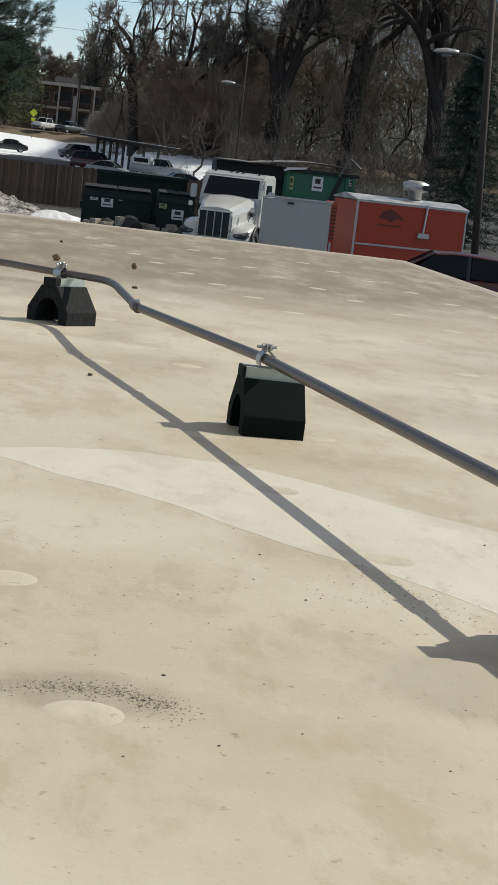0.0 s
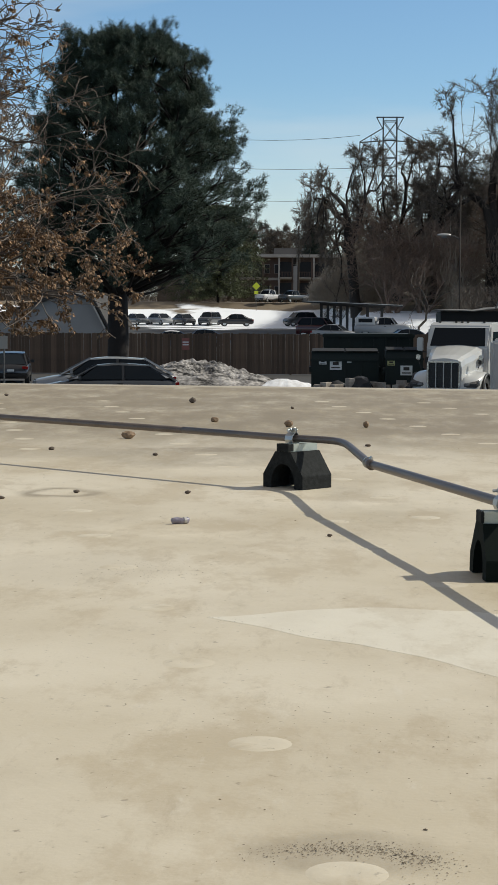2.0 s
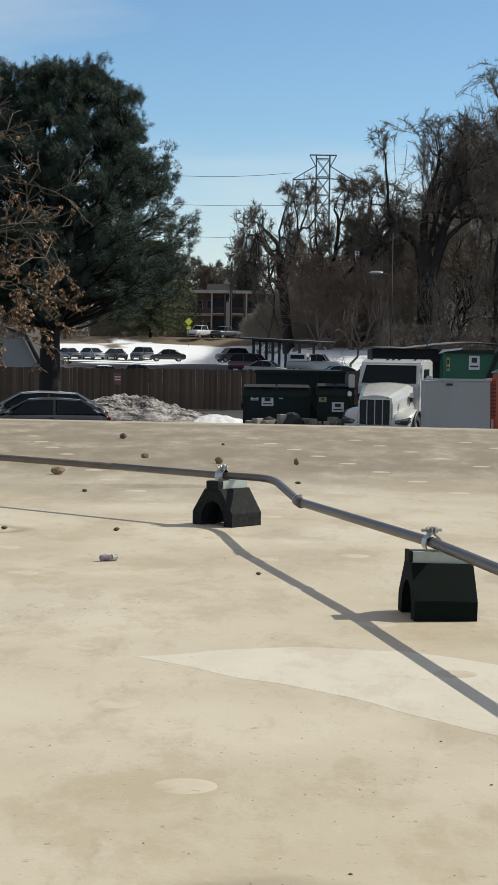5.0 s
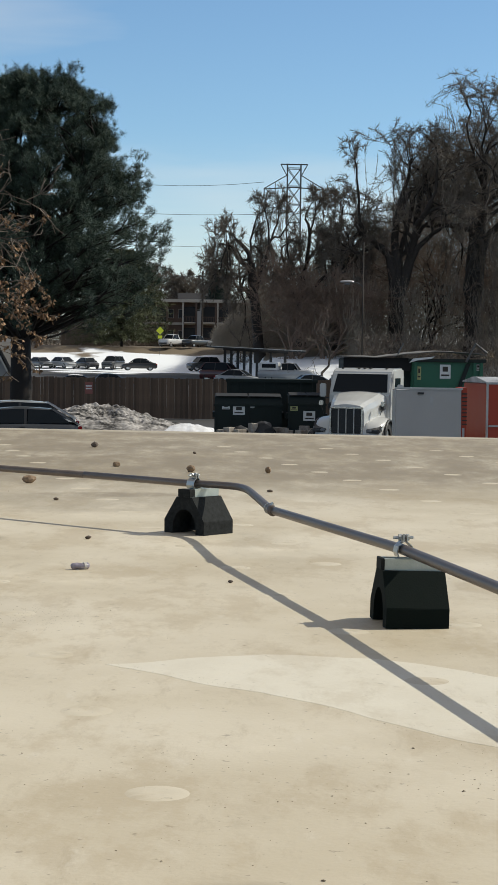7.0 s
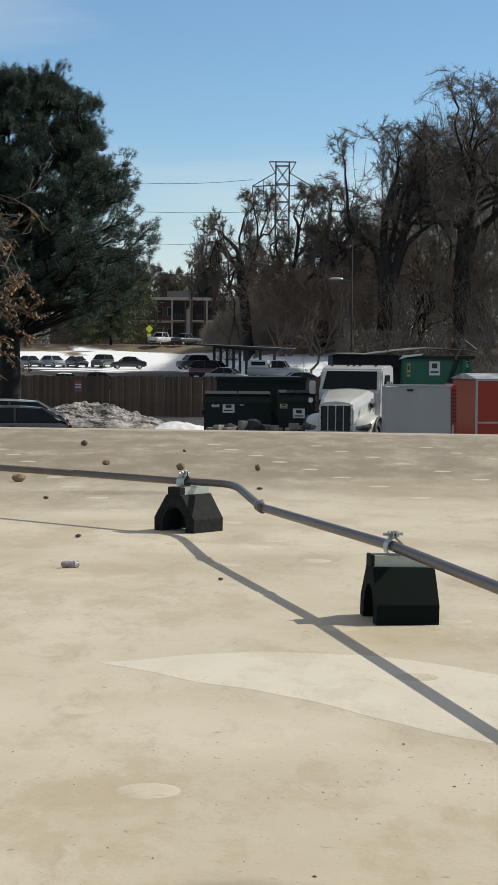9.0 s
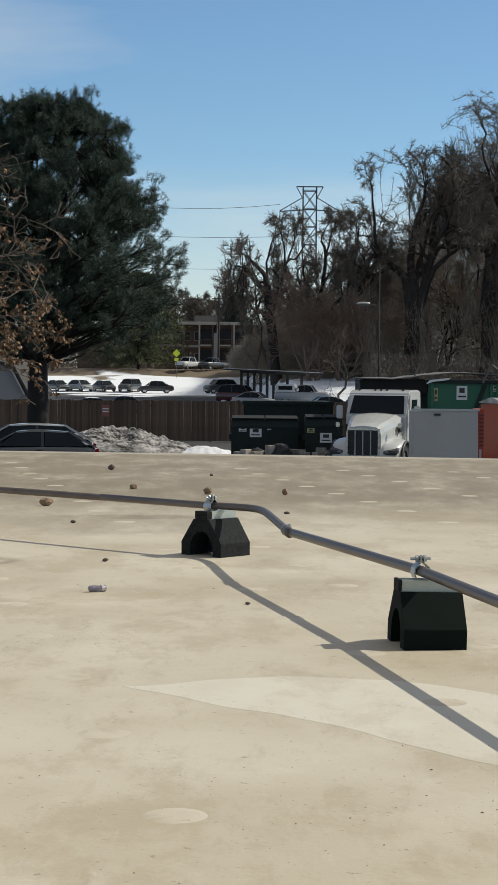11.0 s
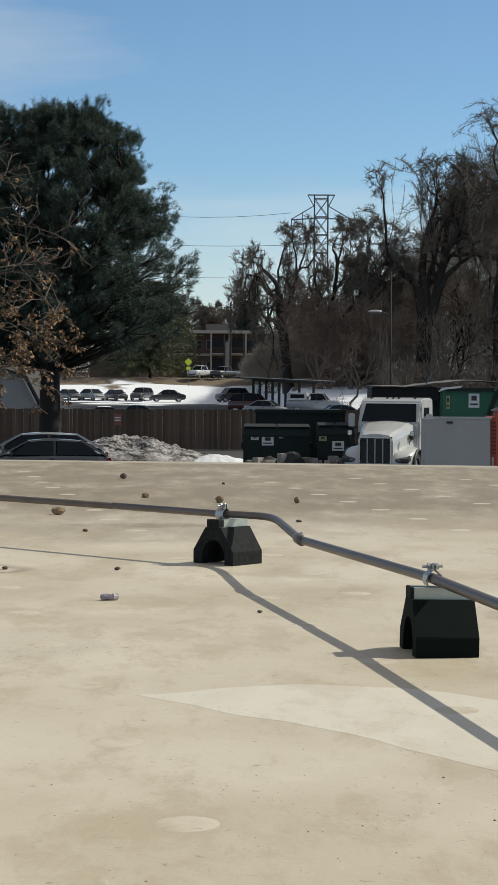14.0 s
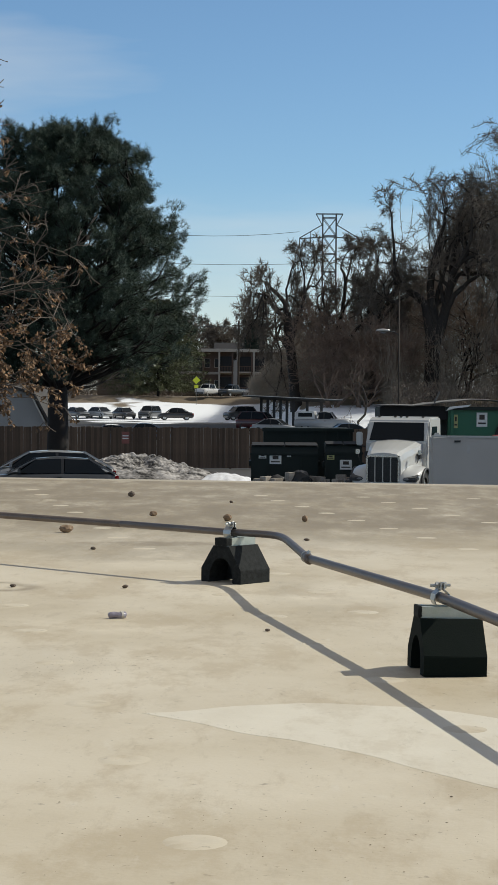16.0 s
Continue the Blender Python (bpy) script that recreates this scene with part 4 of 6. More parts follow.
# the far parking row, before the snow
car(turned(-11.5, 259, -82, 4.9), 4.9, 1.85, 1.72, "sedan", P_BLACK, "black sedan in the far snowy parking row")
car(turned(-15.3, 262, -20, 4.6), 4.6, 1.85, 1.85, "suv", P_DARKGREY, "dark wagon with a snowy roof in the far row")
car(turned(-18.9, 262, 30, 4.6), 4.6, 1.8, 1.6, "sedan", P_BLACK, "dark sedan with snow on its hood", roof_paint=M_SNOW)
car(turned(-22.2, 262, 35, 4.6), 4.6, 1.8, 1.65, "hatch", P_SILVER, "silver hatchback with snow on its roof", roof_paint=M_SNOW)
car(turned(-25.5, 262, 35, 4.6), 4.6, 1.8, 1.6, "sedan", P_DARKGREY, "dark sedan in the snowy far row", roof_paint=M_SNOW)
car(turned(-2.6, 260, -60, 4.6), 4.6, 1.85, 2.0, "suv", P_DARKGREY, "dark wagon with frosted rear window in the far row")
car(turned(0.1, 203, 66, 4.9), 4.9, 1.95, 2.2, "suv", P_MAROON, "dark red minivan parked at the carport")
car(turned(1.6, 190, 70, 4.6), 4.6, 1.8, 1.6, "sedan", P_SILVER, "light silver sedan parked under the carport")
# just beyond the fence
car(turned(7.0, 150, -80, 4.7), 4.7, 1.82, 1.75, "sedan", P_BLUE, "blue-grey sedan beyond the wooden fence behind the dumpsters")
car(turned(9.7, 146, -72, 4.7), 4.7, 1.85, 1.85, "suv", P_NAVY, "navy wagon beyond the fence behind the truck")
car(turned(-11.9, 150, -85, 4.6), 4.6, 1.8, 1.5, "sedan", P_BLUE, "blue sedan with a snow-dusted roof beyond the fence", roof_paint=M_SNOW)
car(turned(-9.6, 155, -85, 4.6), 4.6, 1.8, 1.55, "sedan", P_BLUE, "blue-grey sedan beyond the wooden fence")
car(turned(-20.6, 142, -85, 4.6), 4.6, 1.9, 1.65, "suv", P_WHITE, "white wagon beyond the wooden fence")
# vehicles on the street by the apartments
car(turned(-7.7, 291, -35, 5.3), 5.3, 2.0, 1.95, "pickup", P_WHITE, "white pickup parked on the snowy street")
car(turned(-4.0, 292, -40, 5.3), 5.3, 2.0, 1.85, "pickup", P_DARKGREY, "dark grey pickup parked behind a white one")
car(turned(-0.6, 294, -60, 4.8), 4.8, 1.85, 1.6, "sedan", P_SILVER, "silver sedan parked on the street by the apartments")


def topper_pickup():
    e, _ = car(turned(6.4, 185, 80, 5.5), 5.5, 1.95, 1.95, "pickup", P_SILVER, "silver pickup with a windowed bed cap by the carport")
    cap = prism([(3.42, 1.2), (3.5, 1.96), (5.35, 1.94), (5.5, 1.2)], -0.88, 0.88, "x", 0.04)
    part("bed_cap", cap, P_WHITE, e, "white cap over the bed")
    part("cap_window", box(0.885, 0.9, 3.7, 5.1, 1.42, 1.8, 0.005), M_GLASS, e)
    part("cap_window", box(-0.9, -0.885, 3.7, 5.1, 1.42, 1.8, 0.005), M_GLASS, e)


topper_pickup()


def white_truck():
    """A conventional day-cab truck, nose at -y, origin on the ground under the front bumper."""
    e = empty("white_truck", pose(4.02, 60.2, LOT, 0, 0, -19), "white conventional day-cab truck with a chrome grille", "truck")
    # hood: narrow at the grille, widening and rising to the cab
    bm = bmesh.new()
    st = [(0.12, 0.58, 0.62, 1.62), (0.35, 0.64, 0.62, 1.72), (0.9, 0.76, 0.62, 1.83), (1.75, 0.92, 0.62, 2.02)]
    rings = []
    for y, w, lo, hi in st:
        sec = [(w, lo), (w, hi - 0.25), (w * 0.94, hi - 0.08), (w * 0.75, hi), (w * 0.3, hi + 0.04), (0, hi + 0.05)]
        full = sec + [(-x, z) for x, z in reversed(sec[:-1])]
        rings.append([bm.verts.new((x, y, z)) for x, z in full])
    n = len(rings[0])
    for a, b in zip(rings, rings[1:]):
        for k in range(n):
            bm.faces.new((a[k], b[k], b[(k + 1) % n], a[(k + 1) % n]))
    bm.faces.new(rings[0]), bm.faces.new(list(reversed(rings[-1])))
    bmesh.ops.recalc_face_normals(bm, faces=bm.faces)
    part("hood", bm, M_WHITE, e, smooth=False)
    # grille: frame, dark core, bright bars
    g = part("grille", box(-0.5, 0.5, 0.06, 0.16, 0.72, 1.52, 0.03), M_TRIM, e, "dark grille in a chrome frame")
    for x0, x1, z0, z1 in ((-0.55, -0.5, 0.66, 1.58), (0.5, 0.55, 0.66, 1.58), (-0.55, 0.55, 1.53, 1.58), (-0.55, 0.55, 0.64, 0.7)):
        part("grille_frame", box(x0, x1, 0.02, 0.2, z0, z1, 0.015), M_CHROME, g)
    for x in (-0.26, 0.0, 0.26):
        part("grille_bar", box(x - 0.016, x + 0.016, 0.03, 0.09, 0.72, 1.52), M_ALU, g)
    for k in range(11):
        part("grille_slat", box(-0.49, 0.49, 0.045, 0.07, 0.76 + k * 0.07, 0.775 + k * 0.07), M_TRIM, g)
    # one swept fender each side: nose, arch over the wheel, tail against the cab
    for s in (-1, 1):
        f = bmesh.new()
        rings = []
        prof = ((0.03, 0.74, 0.88), (0.1, 0.9, 0.98), (0.25, 1.04, 1.08), (0.42, 1.13, 1.14), (0.6, 1.19, 1.17), (0.8, 1.25, 1.19), (1.05, 1.29, 1.2), (1.3, 1.28, 1.2), (1.5, 1.22, 1.19), (1.68, 1.1, 1.17), (1.78, 0.98, 1.14))
        for y, top, w in prof:
            top -= 0.07
            gap = 0.62 ** 2 - (y - 1.05) ** 2
            low = max(0.45, 0.52 + (gap ** 0.5 if gap > 0 else -0.07))
            low = min(low, top - 0.05)
            rings.append([f.verts.new(p) for p in ((s * 0.5, y, low), (s * 0.5, y, top + 0.1), (s * 0.72, y, top + 0.06), (s * (w - 0.14), y, top), (s * (w - 0.04), y, top - 0.05), (s * w, y, top - 0.14 if top - 0.14 > low else low + 0.01), (s * w, y, low))])
        for a, b in zip(rings, rings[1:]):
            for k in range(7):
                f.faces.new((a[k], b[k], b[(k + 1) % 7], a[(k + 1) % 7]))
        f.faces.new(rings[0]), f.faces.new(list(reversed(rings[-1])))
        bmesh.ops.recalc_face_normals(f, faces=f.faces)
        part("fender", f, M_WHITE, e, "white swept fender", smooth=True)
        arch = [(s * 1.2, 1.05 - 0.64 * math.cos(math.pi * k / 12), 0.5 + 0.64 * math.sin(math.pi * k / 12)) for k in range(13)]
        part("arch_trim", tube(arch, 0.045, 6), M_TRIM, e, "black wheel-arch flare", smooth=True)
        h = part("headlight", prism([(0.02, 0.74), (0.04, 0.86), (0.42, 1.0), (0.5, 0.92), (0.4, 0.78)], s * 0.66, s * 1.125, "x", 0.03), M_TRIM, e, "dark-edged headlight")
        for x, y in ((0.78, 0.03), (0.98, 0.09)):
            part("lens", box(s * x - 0.085, s * x + 0.085, y - 0.03, y + 0.1, 0.765, 0.875, 0.03), M_LAMP, h, "clear lens")
        part("turn_signal", box(s * 1.1, s * 1.14, 0.16, 0.32, 0.86, 0.93, 0.01), M_LAMP, h)
        wheel(e, s * 1.02, 1.05, 0.52, 0.3)
        # mirrors on arms
        mr = part("mirror", box(s * 1.22, s * 1.44, 1.9, 1.98, 1.85, 2.3, 0.03), M_WHITE, e, "white wing mirror")
        part("mirror_arm", tube([(s * 1.08, 2.05, 1.8), (s * 1.3, 1.95, 1.84)], 0.02, 6), M_TRIM, mr)
        hm = part("hood_mirror", box(s * 0.98, s * 1.12, 0.72, 0.78, 1.6, 1.76, 0.02), M_CHROME, e)
        part("mirror_stalk", tube([(s * 0.95, 0.75, 1.3), (s * 1.05, 0.75, 1.62)], 0.012, 6), M_TRIM, hm)
        # air cleaner intake on the hood side
        part("side_intake", box(s * 0.86, s * 0.95, 1.2, 1.55, 1.45, 1.68, 0.03), M_TRIM, e)
        part("fuel_tank", tube([(s * 0.95, 2.7, 0.72), (s * 0.95, 4.1, 0.72)], 0.32, 14), M_ALU, e)
        wheel(e, s * 0.95, 5.6, 0.52, 0.5)
    part("bumper", box(-1.12, 1.12, -0.05, 0.2, 0.38, 0.62, 0.05), M_TRIM, e, "dark front bumper")
    part("bumper_strip", box(-1.1, 1.1, -0.07, 0.02, 0.6, 0.65, 0.01), M_ALU, e, "bright strip")
    # cab
    cab = prism([(1.72, 0.75), (1.72, 1.98), (2.1, 2.68), (2.28, 2.8), (3.5, 2.82), (3.58, 2.72), (3.6, 0.75)], -1.05, 1.05, "x", 0.05)
    cb = part("cab", cab, M_WHITE, e, "white cab")

    def slab(name, q, material, parent, t=0.02):
        b = bmesh.new()
        q = [Vector(p) for p in q]
        nr = (q[1] - q[0]).cross(q[2] - q[0]).normalized()
        a = [b.verts.new(p + nr * t) for p in q]
        d = [b.verts.new(p - nr * 0.01) for p in q]
        b.faces.new(a), b.faces.new(list(reversed(d)))
        for i in range(4):
            b.faces.new((a[i], d[i], d[(i + 1) % 4], a[(i + 1) % 4]))
        bmesh.ops.recalc_face_normals(b, faces=b.faces)
        return part(name, b, material, parent)

    slab("windscreen", [(-0.93, 1.745, 2.03), (0.93, 1.745, 2.03), (0.86, 2.07, 2.62), (-0.86, 2.07, 2.62)], M_GLASS, cb)
    for s in (-1, 1):
        d = part("door", box(s * 1.052, s * 1.075, 2.0, 3.1, 0.95, 2.58, 0.015), M_WHITE, e)
        part("door_window", prism([(2.12, 1.95), (2.26, 2.5), (2.95, 2.5), (2.95, 1.95)], s * 1.06, s * 1.09, "x", 0.005), M_GLASS, d)
        part("door_handle", box(s * 1.075, s * 1.1, 2.85, 3.02, 1.72, 1.78), M_TRIM, d)
        part("door_mark", box(s * 1.072, s * 1.08, 2.3, 2.75, 1.5, 1.66), M_INK, d, "dark lettering band")
        part("step", box(s * 0.8, s * 1.12, 2.0, 3.0, 0.48, 0.55, 0.01), M_ALU, e)
        part("exhaust_stack", tube([(s * 0.95, 3.72, 0.9), (s * 0.95, 3.72, 2.55)], 0.07, 10), M_CHROME, e)
    for x in (-0.75, -0.2, 0.0, 0.2, 0.75):
        part("marker_light", box(x - 0.04, x + 0.04, 2.3, 2.42, 2.79, 2.84, 0.012), M_INK, e)
    part("frame_rail", box(-0.45, 0.45, 0.3, 7.2, 0.6, 0.85), M_TRIM, e)


white_truck()


# ---- containers, trailer, fence ----
def labels_on(parent, y, items):
    """Flat stuck-on labels on a face towards -y, with dark bars for print."""
    for x0, x1, z0, z1, material in items:
        s = part("label", box(x0, x1, y - 0.012, y, z0, z1), material, parent, "weathered sticker")
        w, h = x1 - x0, z1 - z0
        part("print", box(x0 + 0.25 * w, x1 - 0.25 * w, y - 0.015, y - 0.012, z0 + 0.5 * h, z0 + 0.85 * h), M_INK, s)
        part("print", box(x0 + 0.12 * w, x1 - 0.12 * w, y - 0.015, y - 0.012, z0 + 0.18 * h, z0 + 0.3 * h), M_INK, s)


def dumpster(x0, x1, y, top, depth, label, stickers, lid_back=0.04):
    e = empty("dumpster", pose(0, 0, 0), label, "dumpster", "refuse containers")
    z0 = LOT + 0.15
    w = x1 - x0
    # open steel box with sloping front
    out = [(y, z0), (y - 0.06, top - 0.3), (y + 0.02, top - 0.02), (y + depth, top + lid_back), (y + depth, z0)]
    part("body", prism(out, x0, x1, "x", 0.02), M_DKGREEN, e)
    n = max(2, round(w / 0.7))
    for k in range(n + 1):
        x = x0 + 0.03 + (w - 0.06) * k / n
        part("rib", box(x - 0.035, x + 0.035, y - 0.07, y + 0.01, z0, top - 0.28, 0.008), M_DKGREEN, e)
    part("rim", box(x0 - 0.04, x1 + 0.04, y - 0.1, y - 0.02, top - 0.36, top - 0.27, 0.015), M_DKGREEN, e)
    for s in (x0 - 0.08, x1 - 0.02):
        part("fork_pocket", box(s, s + 0.1, y + 0.2, y + depth - 0.2, z0 + 0.75, z0 + 0.95, 0.01), M_DKGREEN, e)
    for k in range(2):
        a, b = x0 + w * k / 2 + 0.02, x0 + w * (k + 1) / 2 - 0.02
        part("lid", prism([(y - 0.1, top - 0.01), (y - 0.1, top + 0.02), (y + depth, top + lid_back + 0.05), (y + depth, top + lid_back + 0.02)], a, b, "x", 0.008), M_BLACKLID, e, "black plastic lid")
    for cx in (x0 + 0.15, x1 - 0.15):
        part("caster", disc_wheel(0.03, 0.1, cx - 0.04, cx + 0.04, n=12), M_TYRE, e).location = (0, y + 0.25, LOT + 0.1)
    labels_on(e, y - 0.062, stickers)
    return e


dumpster(-0.25, 2.2, 68.0, -1.28, 1.5, "dark green steel dumpster with white stickers and black lids", [(0.42, 0.85, -1.95, -1.6, M_LABEL), (0.02, 0.3, -1.75, -1.58, M_LABEL), (1.05, 1.2, -1.68, -1.58, M_LABEL)])
dumpster(2.42, 3.75, 67.2, -1.2, 1.4, "narrow dark green dumpster with a yellow and a white sticker", [(2.48, 2.75, -1.75, -1.58, M_YELLOW), (2.95, 3.38, -2.1, -1.75, M_LABEL)])


def big_bin():
    e = empty("roll_off_bin", pose(0, 0, 0), "tall dark green roll-off bin behind the dumpsters", "roll-off bin", "refuse containers")
    part("body", box(0.2, 3.6, 71.0, 75.5, LOT + 0.2, -0.72, 0.04), M_DKGREEN, e)
    for k in range(8):
        x = 0.28 + k * 0.46
        part("rib", box(x - 0.04, x + 0.04, 70.92, 71.02, LOT + 0.25, -0.8, 0.01), M_DKGREEN, e)
    part("top_rail", box(0.15, 3.65, 70.9, 71.08, -0.82, -0.68, 0.02), M_DKGREEN, e)
    for x in (0.5, 3.3):
        part("skid", box(x - 0.1, x + 0.1, 71.0, 75.5, LOT, LOT + 0.22), M_TRIM, e)


big_bin()


def green_container():
    """The tall compactor-like container behind the truck: closed dark front section, green ribbed side, tarp and frame
    on top.
    """
    e = empty("green_container", pose(0, 0, 0), "tall green steel refuse container with a tarp and stickers", "container", "refuse containers")
    part("front_section", box(4.4, 6.75, 66.4, 70.4, LOT + 0.3, 0.16, 0.03), M_DKGREEN, e, "dark front section")
    part("front_hood", prism([(4.3, 0.2), (4.32, -0.28), (6.7, -0.28), (6.72, 0.1), (6.6, 0.22)], 66.0, 66.4, "y", 0.02), M_BLACKLID, e, "black lid hanging down")
    part("body", box(6.72, 9.25, 66.0, 70.4, LOT + 0.3, 0.12, 0.03), M_GREEN, e, "green ribbed side")
    for x in (6.85, 8.95, 9.18):
        part("rib", box(x - 0.06, x + 0.06, 65.9, 66.02, LOT + 0.35, 0.1, 0.015), M_GREEN, e)
    part("brace", prism([(8.2, -1.2), (8.35, -1.2), (8.8, 0.05), (8.65, 0.05)], 65.9, 66.0, "y", 0.01), M_DKGREEN, e)
    part("top_rail", box(6.6, 9.35, 65.85, 66.1, 0.08, 0.2, 0.02), M_DKGREEN, e)
    t = bmesh.new()
    rows = []
    for j in range(7):
        y = 65.8 + j * 0.75
        rows.append([t.verts.new((4.3 + 0.36 * i, y, 0.22 + 0.22 * math.sin(math.pi * (i - 4) / 12 if i > 4 else 0) + 0.05 * noise.noise(Vector((i * 0.9, j * 0.9, 2))))) for i in range(15)])
    for a, b in zip(rows, rows[1:]):
        for i in range(14):
            t.faces.new((a[i], a[i + 1], b[i + 1], b[i]))
    r = bmesh.ops.extrude_face_region(t, geom=list(t.faces))
    bmesh.ops.translate(t, verts=[v for v in r["geom"] if isinstance(v, bmesh.types.BMVert)], vec=(0, 0, 0.03))
    bmesh.ops.recalc_face_normals(t, faces=t.faces)
    part("tarp", t, M_TARP, e, "sagging grey tarp", smooth=True)
    part("tarp_tail", prism([(6.62, 0.05), (6.75, 0.2), (7.5, 0.28), (7.4, 0.2), (6.9, 0.14)], 65.78, 65.84, "y"), M_LABEL, e, "pale torn tarp edge")
    part("tarp_arm", tube([(8.62, 65.8, 0.1), (8.95, 65.8, 0.75), (9.35, 65.8, 0.42)], 0.045, 8), M_POLE, e)
    part("tarp_arm", tube([(6.2, 66.4, 0.2), (6.45, 66.4, 0.75)], 0.03, 6), M_POLE, e)
    labels_on(e, 65.99, [(7.72, 8.1, -0.5, 0.0, M_LABEL), (6.92, 7.05, -0.55, -0.08, M_YELLOW), (9.0, 9.15, -0.2, 0.02, M_LABEL)])


green_container()


def grey_cabinet():
    e = empty("grey_cabinet", pose(0, 0, 0), "plain pale grey sheet-metal cabinet with louvred orange side", "metal cabinet")
    part("front_panel", prism([(5.06, LOT + 0.1), (5.06, -0.66), (6.95, -0.60), (6.98, LOT + 0.1)], 54.0, 54.06, "y", 0.01), M_GREYW, e)
    part("body", box(5.1, 6.94, 54.06, 55.6, LOT, -0.66, 0.01), M_GREYW, e)
    part("top_trim", box(5.02, 7.0, 53.97, 54.08, -0.645, -0.585, 0.01), M_ALU, e)
    part("latch", box(5.68, 5.86, 53.96, 54.0, -0.78, -0.72), M_TRIM, e)
    part("tag", box(6.05, 6.13, 53.985, 54.0, -1.1, -0.85), M_ALU, e)
    v = part("louvre_panel", box(6.96, 7.12, 54.02, 55.4, LOT, -0.58, 0.01), M_ORANGE, e, "orange louvred side")
    for k in range(9):
        part("louvre", box(6.98, 7.13, 54.0, 54.03, -1.65 + k * 0.11, -1.615 + k * 0.11), M_INK, v)
    part("corner_post", box(7.0, 7.06, 53.98, 54.02, LOT, -1.75), M_ALU, e)


grey_cabinet()


def food_trailer():
    """Orange box trailer, its long side turned a little away; local x runs along that side."""
    e = empty("food_trailer", pose(8.28, 58.0, LOT, 0, 0, 13), "orange box trailer with aluminium trim, white roof and vent", "trailer")
    L, D, z0, z1 = 3.75, 2.1, 0.4, 2.43
    part("body", box(0, L, 0, D, z0, z1, 0.02), M_ORANGE, e, "orange sheet-metal body")
    for x in (-0.02, L - 0.06):
        part("corner_trim", box(x, x + 0.055, -0.03, 0.05, z0, z1, 0.01), M_ALU, e)
    part("top_trim", box(-0.03, L + 0.03, -0.04, 0.04, z1 - 0.02, z1 + 0.04, 0.01), M_ALU, e)
    part("side_rail", box(0.05, L - 0.05, -0.04, 0.0, 1.08, 1.135, 0.01), M_ALU, e, "pale rub rail")
    rf = prism([(-0.05, z1 + 0.02), (-0.05, z1 + 0.05), (0.9, z1 + 0.2), (1.25, z1 + 0.2), (D + 0.05, z1 + 0.05), (D + 0.05, z1 + 0.02)], -0.05, L + 0.05, "x", 0.01)
    part("roof", rf, M_WHITEROOF, e, "white sheet roof with snow")
    vent = part("roof_vent", tube([(2.25, 0.9, z1 + 0.2), (2.25, 0.9, z1 + 0.45), (2.25, 0.9, z1 + 0.48), (2.25, 0.9, z1 + 0.72), (2.25, 0.9, z1 + 0.8)], [0.22, 0.22, 0.4, 0.42, 0.2], 16), M_ALU, e, "dented metal exhaust fan", smooth=True)
    part("fan_mouth", box(2.33, 2.55, 0.42, 0.5, z1 + 0.5, z1 + 0.68, 0.02), M_TRIM, vent)
    part("drain_pipe", tube([(2.35, -0.05, z1 + 0.1), (2.28, -0.06, 1.6)], 0.035, 8), M_ALU, e)
    part("junction_box", box(2.1, 2.48, -0.12, 0.0, 1.46, 1.61, 0.015), M_ALU, e)
    # painted mark as plain shapes
    mark = prism([(0.75, 1.95), (0.88, 2.17), (1.12, 2.26), (1.4, 2.15), (1.62, 1.93), (1.4, 1.99), (1.2, 1.87), (0.95, 1.95)], -0.012, 0.0, "y")
    part("painted_mark", mark, M_MARK, e, "dark painted emblem")
    part("painted_band", box(0.72, 1.55, -0.012, 0.0, 1.73, 1.77), M_MARK, e)
    for x in (1.5, 2.35):
        t = part("wheel", disc_wheel(0.2, 0.36, -0.1, 0.1), M_TYRE, e)
        t.matrix_local = pose(x, 0.12, 0.36, 0, 0, 90)
    part("jack", tube([(0.1, 1.05, 0.0), (0.1, 1.05, 0.5)], 0.05, 8), M_ALU, e)


food_trailer()


def fence():
    e = empty("fence", pose(0, 0, 0), "weathered brown wooden board fence along the lot", "fence")
    r = random.Random(3)
    me = None
    rest = bmesh.new()
    for s in range(23):
        x0 = -40.5 + 2.44 * s
        for k in range(17):
            x = x0 + 0.143 * k
            h, y = 2.12 + r.uniform(-0.03, 0.03), 98 + r.uniform(-0.012, 0.012)
            if -27 < x < 6:
                if me is None:
                    o = part("fence_board", prism([(0.0, 0.0), (0.0, 0.985), (0.02, 1.0), (0.122, 1.0), (0.1425, 0.985), (0.1425, 0.0)], -0.01, 0.01, "y"), M_FENCE_B, e)
                    me = o.data
                else:
                    o = new("fence_board", me)
                    o.parent = e
                o.location, o.scale = (x, y, GROUND + 0.03), (1, 1, h)
                o.rotation_euler = (0, r.gauss(0, 0.004), 0)
            else:
                box(x + 0.003, x + 0.139, y - 0.01, y + 0.01, GROUND + 0.03, GROUND + h, bm=rest)
        part("post", box(x0 - 0.05, x0 + 0.05, 98.03, 98.13, GROUND, GROUND + 2.1), M_FENCE, e)
        for z in (0.4, 1.1, 1.8):
            part("rail", box(x0, x0 + 2.44, 98.015, 98.055, GROUND + z, GROUND + z + 0.09), M_FENCE, e)
    tagged(part("further_boards", rest, M_FENCE, e), kind="stuff")


fence()


